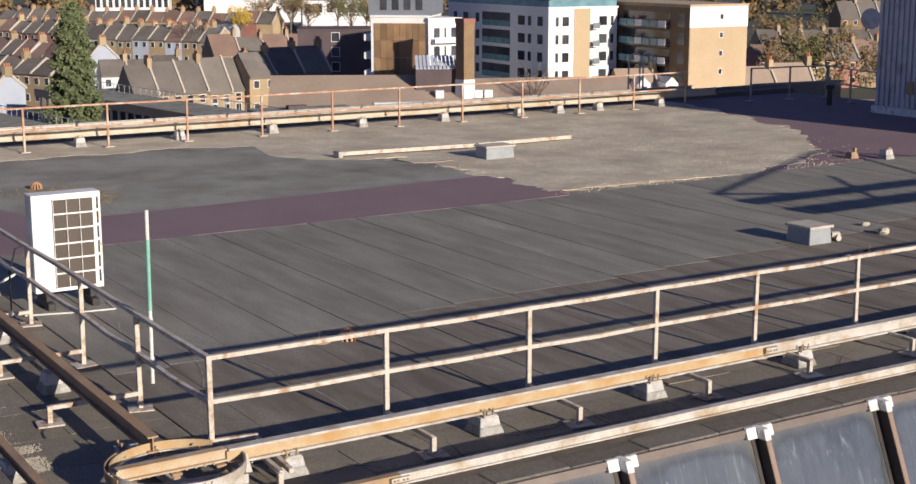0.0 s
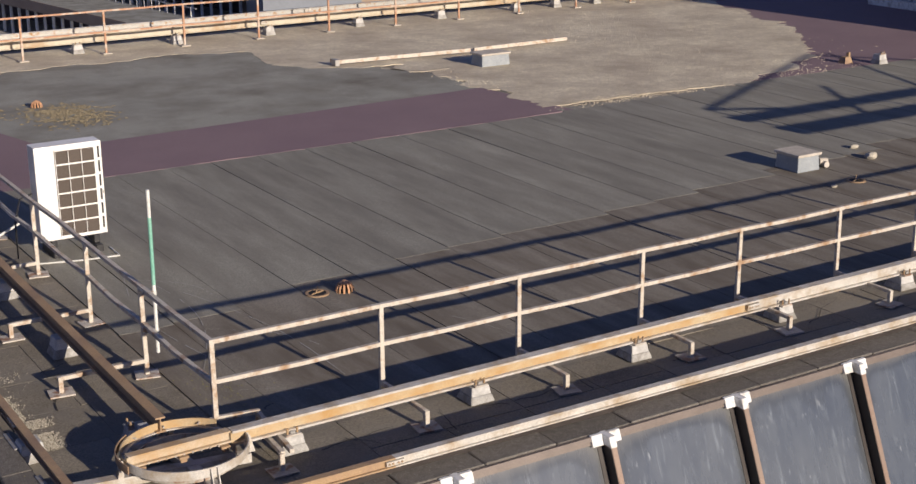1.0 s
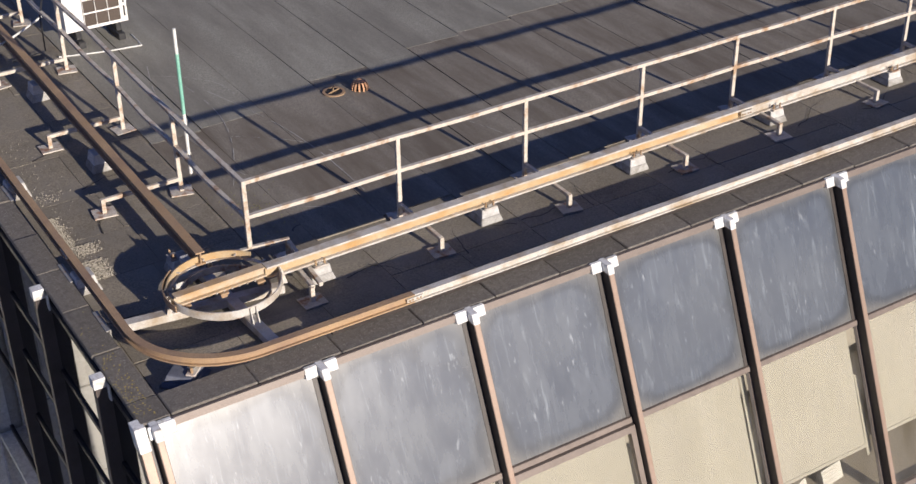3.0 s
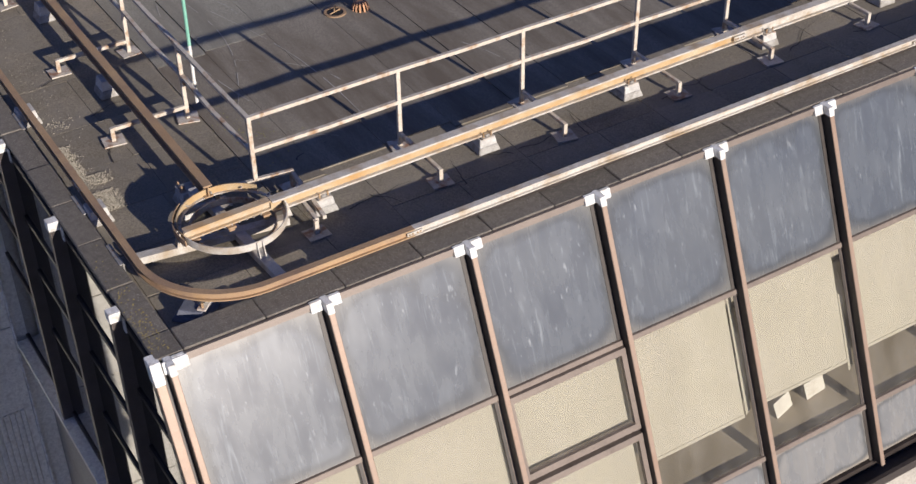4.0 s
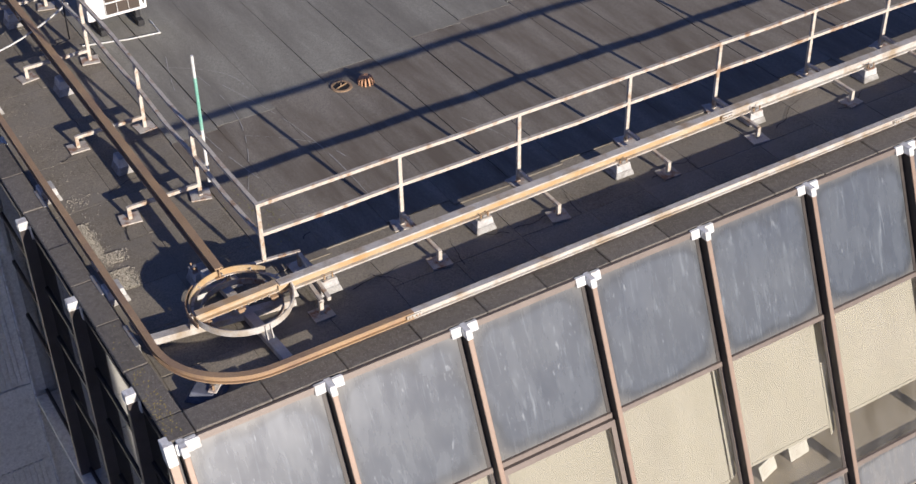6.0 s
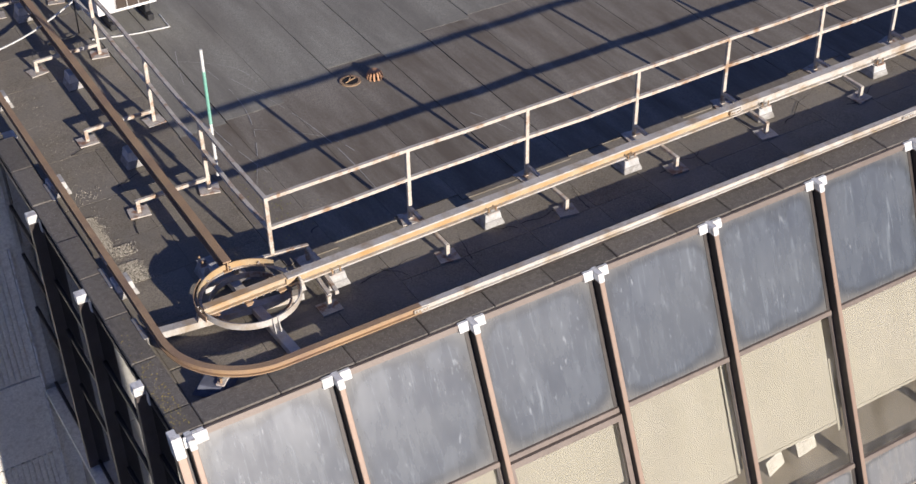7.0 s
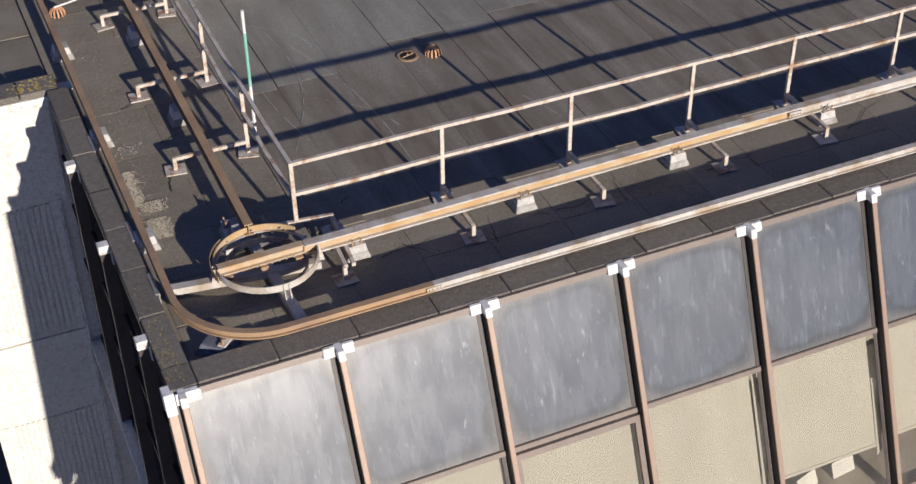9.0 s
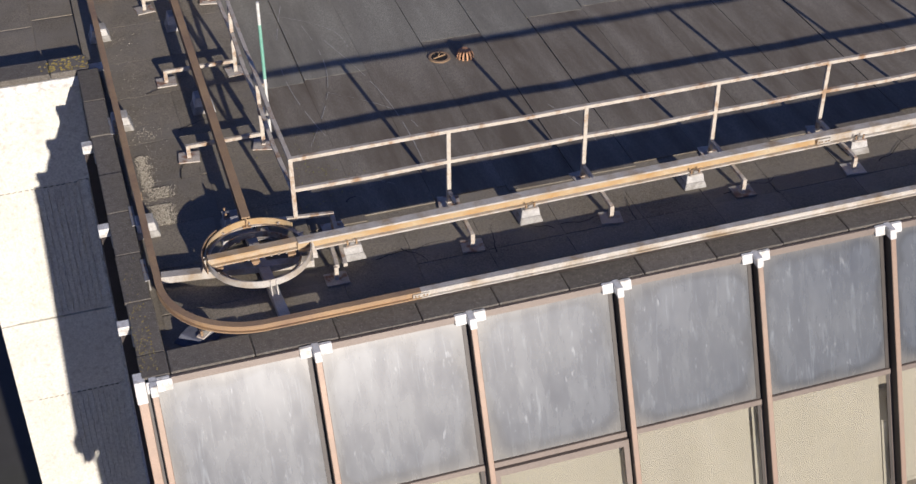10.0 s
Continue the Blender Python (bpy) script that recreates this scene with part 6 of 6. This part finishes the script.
# deep shade is put into the wall colour here
dk = block("apartment_building", spot(-33.5, 302, 4), 17, 14, 13.6, 'darkbrick', "brick block with deep shade put into its dark colour")
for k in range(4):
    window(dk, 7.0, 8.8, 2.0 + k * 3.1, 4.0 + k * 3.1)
H2 = 20.9
tn = block("apartment_building", spot(37.8, 235, 30), 12.2, 24, H2, 'tan', "tan apartment block with a white top band")
bm = bm_new()
box(bm, -0.04, 12.24, -0.04, 0.1, H2 - 3.4, H2 + 0.3)
child("top_band", bm, M['whitewash'], tn, "white top band")
for k in range(5):
    window(tn, 6.2, 7.0, H2 - 2.2 - 3.0 * k, H2 - 1.2 - 3.0 * k)
bm = bm_new()
box(bm, -0.06, 0.05, 0.0, 24.0, 0, H2 - 0.2)
sd = child("balcony_front", bm, M['stockdark'], tn, "brown brick balcony front")
for k in range(6):
    z = H2 - 3.3 - 3.02 * k
    for (a, b) in ((1.2, 3.0), (19.5, 22.0)):
        bm = bm_new()
        box(bm, -0.10, -0.061, a, b, z, z + 2.0)
        child("window", bm, M['farglass'], sd)
    bm = bm_new()
    box(bm, -1.1, -0.06, 5.0, 18.0, z - 0.45, z - 0.25)
    box(bm, -0.09, -0.061, 5.0, 18.0, z, z + 2.2)
    child("balcony", bm, M['farglass'], sd)
    for q in range(6):
        bm = bm_new()
        box(bm, -1.12, -1.06, 5.0 + q * 2.15, 6.95 + q * 2.15, z - 0.25, z + 0.85)
        child("balustrade", bm, M['tealglass'] if q % 3 else M['whitewash'], sd)

# chimney stack
ck = put("chimney_stack", spot(1.0, 225, 38), "tall brown brick chimney stack", "chimney")
bm = bm_new()
box(bm, 0, 2.1, 0, 2.1, 3, 18.7)
child("shaft", bm, M['stockdark'], ck)
bm = bm_new()
box(bm, -0.1, 2.2, -0.1, 2.2, 18.7, 19.4)
child("cap", bm, M['redbrick'], ck)
bm = bm_new()
box(bm, -0.05, 2.15, -0.05, 2.15, 3, 9.9)
child("painted_foot", bm, M['whitewash'], ck)


# ---- railway: sheds, canopies, train ----
def shed(lat, depth, yaw, w, d, eave, ridge, label):
    s = put("railway_shed", spot(lat, depth, yaw, GZ + 4), label, "shed", "railway sheds")
    bm = bm_new()
    box(bm, 0, w, 0, d, 0, eave)
    child("wall", bm, M['redbrick'], s)
    bm = bm_new()
    va = [bm.verts.new(p) for p in ((-0.3, -0.4, eave), (-0.3, d + 0.4, eave), (-0.3, d / 2, ridge))]
    vb = [bm.verts.new((w + 0.3, p.co.y, p.co.z)) for p in va]
    bm.faces.new(va)
    bm.faces.new(vb[::-1])
    for i in range(3):
        k = (i + 1) % 3
        bm.faces.new((va[i], vb[i], vb[k], va[k]))
    child("roof", bm, M['shed'], s)
    return s


shed(-29, 220, 4, 24, 20, 1.5, 6.2, "long low shed with a brown pitched roof")
sh2 = shed(-5, 222, 8, 34, 18, 1.5, 5.6, "long low shed with a brown roof and roof boxes")
for k in (2.0, 8.2, 9.8):
    bm = bm_new()
    box(bm, k, k + 1.3, 3.0, 4.1, 2.2, 4.2)
    child("roof_box", bm, M['whitewash'], sh2, "white roof ventilation box")
sk = put("roof_light", spot(-6.6, 227, 4), "ridged glass roof light over a dark shed", "roof light")
bm = bm_new()
box(bm, 0, 9.0, 0, 8, 0, 11.4)
child("wall", bm, M['darkbrick'], sk)
for k in range(14):
    bm = bm_new()
    a, b = k * 0.62, k * 0.62 + 0.46
    q = [bm.verts.new(p) for p in ((a, 0, 11.4), (b, 0, 11.4), (b, 4, 13.2), (a, 4, 13.2), (a, 0, 11.55), (b, 0, 11.55), (b, 4, 13.35), (a, 4, 13.35))]
    for f in ((3, 2, 1, 0), (4, 5, 6, 7), (0, 1, 5, 4), (1, 2, 6, 5), (2, 3, 7, 6), (3, 0, 4, 7)):
        bm.faces.new([q[i] for i in f])
    child("pane", bm, M['bluewash'], sk)


def canopy(lat, depth, yaw, length, width, h, label):
    c = put("platform_canopy", spot(lat, depth, yaw), label, "canopy", "station canopies")
    bm = bm_new()
    box(bm, 0, length, 0, width, h, h + 0.35)
    child("roof", bm, M['felt_smooth'], c)
    bm = bm_new()
    box(bm, 0, length, -0.12, -0.01, h - 0.9, h + 0.45)
    child("fascia", bm, M['shed'], c)
    k = 1.0
    while k < length:
        bm = bm_new()
        box(bm, k, k + 0.28, 0.3, 0.6, 0.8, h)
        child("column", bm, M['whitewash'], c)
        k += 2.6
    bm = bm_new()
    box(bm, -3, length + 3, -2.0, width + 2.0, 0, 0.8)
    child("platform", bm, M['concrete'], c)
    bm = bm_new()
    box(bm, 0.0, length, width - 0.4, width - 0.1, 0.8, h)
    child("back_wall", bm, M['darkbrick'], c)
    k = 0.5
    bm = bm_new()
    while k < length:
        box(bm, k, k + 0.09, width - 0.4, width - 0.3, h + 0.35, h + 1.6)
        k += 1.9
    box(bm, 0, length, width - 0.38, width - 0.32, h + 1.5, h + 1.6)
    child("roof_rail", bm, M['pipe_white'], c)
    return c


canopy(-72, 244, -50, 74, 9, 6.4, "long flat station canopy on white columns")
canopy(-84, 220, -50, 74, 8, 5.6, "long flat platform canopy with white posts")
gb = put("railway_building", spot(-24.0, 178, 24, GZ + 0.8), "flat-roofed dark grey railway building", "building")
bm = bm_new()
box(bm, 0, 13, 0, 7.5, 0, 8.4)
child("wall", bm, M['greyclad'], gb)
bm = bm_new()
box(bm, -0.2, 13.2, -0.2, 7.7, 8.4, 8.8)
child("roof", bm, M['felt_smooth'], gb)
bm = bm_new()
box(bm, 4, 6.5, 3, 4.2, 8.8, 9.4)
child("roof_hatch", bm, M['darkbrick'], gb)
bm = bm_new()
box(bm, -4, 150, -22, 14, 0.0, 4.0)
tk = part("railway_bed", bm, M['shed'])
tk.matrix_basis = spot(-30, 222, 10)
tagged(tk, "brown ballast of the railway tracks", "railway", kind="structure")
for c in range(2):
    tr = put("train_carriage", spot(-12.2 + 13.2 * math.cos(radians(14)) * c, 211 + 13.2 * math.sin(radians(14)) * c, 14, GZ + 4.0), "white underground train carriage with red doors", "train", "train")
    bm = bm_new()
    prof = [(-1.3, 0.9), (1.3, 0.9), (1.35, 2.6), (1.15, 3.3), (0.6, 3.65), (-0.6, 3.65), (-1.15, 3.3), (-1.35, 2.6)]
    sweep(bm, prof, [(0, 1.3, 0), (12.9, 1.3, 0)])
    child("body", bm, M['traingrey'], tr)
    bm = bm_new()
    box(bm, 0.02, 12.88, -0.07, 0.0, 0.92, 1.25)
    child("stripe", bm, M['trainblue'], tr, "blue lower stripe")
    for k in (1.6, 5.7, 9.8):
        bm = bm_new()
        box(bm, k, k + 1.5, -0.09, 0.02, 1.0, 2.95)
        dr = child("door", bm, M['trainred'], tr, "red sliding door")
        bm = bm_new()
        box(bm, k + 0.25, k + 1.25, -0.105, -0.091, 1.9, 2.7)
        child("pane", bm, M['farglass'], dr)
    for k in (0.3, 3.4, 4.55, 7.5, 8.65, 11.6):
        bm = bm_new()
        box(bm, k, k + 1.0, -0.075, 0.02, 1.85, 2.7)
        child("window", bm, M['farglass'], tr)
    if c == 1:
        bm = bm_new()
        box(bm, 12.85, 13.05, 0.0, 2.6, 0.95, 3.2)
        child("cab_end", bm, M['trainred'], tr, "red cab end")
    for k in (2.3, 10.6):
        bm = bm_new()
        box(bm, k - 1.2, k + 1.2, 0.1, 2.5, 0.0, 0.88)
        child("bogie", bm, M['black'], tr)
# far pale halls
for lat, dep, w, d, h, nm in ((-150, 600, 30, 20, 17, 12), (-112, 640, 46, 30, 15, 10), (-60, 560, 34, 20, 12, 8)):
    t = put("office_building", spot(lat, dep, 8), "far pale office building with rows of windows", "building", "far offices")
    bm = bm_new()
    box(bm, 0, w, 0, d, 0, h)
    child("wall", bm, M['whitewash'], t)
    bm = bm_new()
    box(bm, -0.3, w + 0.3, -0.3, d + 0.3, h, h + 0.6)
    child("roof", bm, M['greyclad'], t)
    for k in range(nm):
        bm = bm_new()
        x0 = w * (k + 0.2) / nm
        box(bm, x0, x0 + w / nm * 0.6, -0.1, 0.1, h - 9 if nm > 10 else h - 4.5, h - 1.2)
        child("window", bm, M['farglass'], t)


# ---- trees ----
def leaves(bm, pts, size, r):
    for p in pts:
        for _ in range(3):
            a = Vector((r.gauss(0, 1), r.gauss(0, 1), r.gauss(0, 1))).normalized()
            b = a.orthogonal().normalized()
            s = size * r.uniform(0.6, 1.3)
            q = p + Vector((r.gauss(0, 1), r.gauss(0, 1), r.gauss(0, 1))) * size * 0.5
            bm.faces.new([bm.verts.new(q + a * s), bm.verts.new(q + b * s), bm.verts.new(q - a * s * 0.8 - b * s * 0.4)])


def tree(lat, depth, h, spread, kind, label, seed, leaf='autumn', n=700):
    r = random.Random(seed)
    t = put("tree", spot(lat, depth, 0), label, "tree")
    bm = bm_new()

    def limb(a, b, ra, rb):
        d = (b - a).normalized()
        u = d.orthogonal().normalized()
        w = d.cross(u)
        qa = [bm.verts.new(a + (u * math.cos(k) + w * math.sin(k)) * ra) for k in (0, 1.05, 2.09, 3.14, 4.19, 5.24)]
        qb = [bm.verts.new(b + (u * math.cos(k) + w * math.sin(k)) * rb) for k in (0, 1.05, 2.09, 3.14, 4.19, 5.24)]
        for i in range(6):
            bm.faces.new((qa[i], qa[(i + 1) % 6], qb[(i + 1) % 6], qb[i]))
    tips = []
    if kind == 'conifer':
        limb(Vector((0, 0, 0)), Vector((0, 0, h * 0.97)), 0.4, 0.05)
        for k in range(90):
            z = h * (0.12 + 0.86 * (k / 90))
            f = (1 - (z / h)) ** 0.75
            a = k * 2.399
            L_ = spread * (0.12 + f) * r.uniform(0.75, 1.15)
            e = Vector((math.cos(a) * L_, math.sin(a) * L_, z - L_ * 0.12 + r.uniform(-.3, .3)))
            limb(Vector((0, 0, z)), e, 0.07, 0.02)
            for j in range(int(n / 90)):
                s = r.uniform(0.25, 1.0)
                tips.append(Vector((0, 0, z)).lerp(e, s) + Vector((r.gauss(0, .35), r.gauss(0, .35), r.gauss(0, .3))))
        size = 0.27
    else:
        limb(Vector((0, 0, 0)), Vector((0, 0, h * 0.45)), 0.35, 0.22)
        for k in range(14):
            a = k * 2.399
            z0 = h * r.uniform(0.28, 0.5)
            e = Vector((math.cos(a) * spread * r.uniform(.4, .95), math.sin(a) * spread * r.uniform(.4, .95), h * r.uniform(0.55, 0.98)))
            limb(Vector((0, 0, z0)), e, 0.14, 0.03)
            for j in range(5):
                s = r.uniform(0.45, 0.95)
                b = Vector((0, 0, z0)).lerp(e, s)
                q = b + Vector((r.gauss(0, 1), r.gauss(0, 1), abs(r.gauss(0, 1)) + 0.3)) * spread * 0.22
                limb(b, q, 0.05, 0.015)
                for i in range(int(n / 70)):
                    tips.append(b.lerp(q, r.uniform(0.3, 1.1)) + Vector((r.gauss(0, 1), r.gauss(0, 1), r.gauss(0, 1))) * spread * 0.10)
        size = spread * 0.05
    child("trunk", bm, M['bark'], t)
    if kind != 'bare':
        bm = bm_new()
        leaves(bm, tips, size, r)
        child("crown", bm, M[leaf], t)
    return t


tree(-54, 202, 22.8, 4.3, 'conifer', "tall dark green conifer beside the railway", 1, 'pine', n=11700)
tree(-72, 480, 13, 4.5, 'broad', "bright yellow autumn tree", 2, 'yellowleaf')
tree(12.0, 226, 14, 3.6, 'bare', "leafless grey tree before the white block", 3)
tree(-72, 390, 14, 5, 'bare', "leafless brown tree among the houses", 4)
r4 = random.Random(9)
for k in range(15):
    dep = r4.uniform(270, 520)
    tree(dep * r4.uniform(0.215, 0.33), dep, r4.uniform(8, 15), r4.uniform(3.0, 5.5), 'broad', "autumn tree with brown and orange leaves", 20 + k, r4.choice(('autumn', 'autumn', 'bush')), n=630)
for k in range(12):
    dep = r4.uniform(470, 600)
    tree(dep * r4.uniform(-0.14, -0.055), dep, r4.uniform(14, 20), r4.uniform(5, 7), 'broad', "tall autumn tree with thinning brown leaves", 60 + k, r4.choice(('autumn', 'autumn', 'bush')), n=420)


def wood(name, spots, seed, material, label, size):
    r = random.Random(seed)
    bm = bm_new()
    for lat, dep, h, s, n in spots:
        m = spot(lat, dep)
        pts = []
        for _ in range(n):
            a, q, z = r.uniform(0, 6.28), r.uniform(0, 1) ** 0.5, r.uniform(0.05, 1)
            w = s * q * math.sin(math.pi * min(0.97, 0.25 + 0.72 * z))
            pts.append(m @ Vector((math.cos(a) * w, math.sin(a) * w, z * h)))
        leaves(bm, pts, size, r)
    tagged(part(name, bm, material), label, "trees", kind="stuff")


r5 = random.Random(3)
wood("far_wood", [(d * r5.uniform(-0.36, 0.40), d, r5.uniform(10, 18), r5.uniform(5, 9), 70) for d in [r5.uniform(640, 1000) for _ in range(110)]], 5, M['autumn'], "far brown autumn woodland beyond the town", 1.6)
wood("bushes", [(r5.uniform(44, 100), r5.uniform(215, 255), r5.uniform(2, 4.5), r5.uniform(1.5, 3), 130) for _ in range(34)], 6, M['bush'], "green scrub along the railway", 0.4)

wood("autumn_wood", [(d * r5.uniform(0.205, 0.34), d, r5.uniform(7, 14), r5.uniform(2.5, 5), 170) for d in [r5.uniform(262, 620) for _ in range(44)]], 15, M['autumn'], "brown and orange autumn trees between the houses", 0.36)
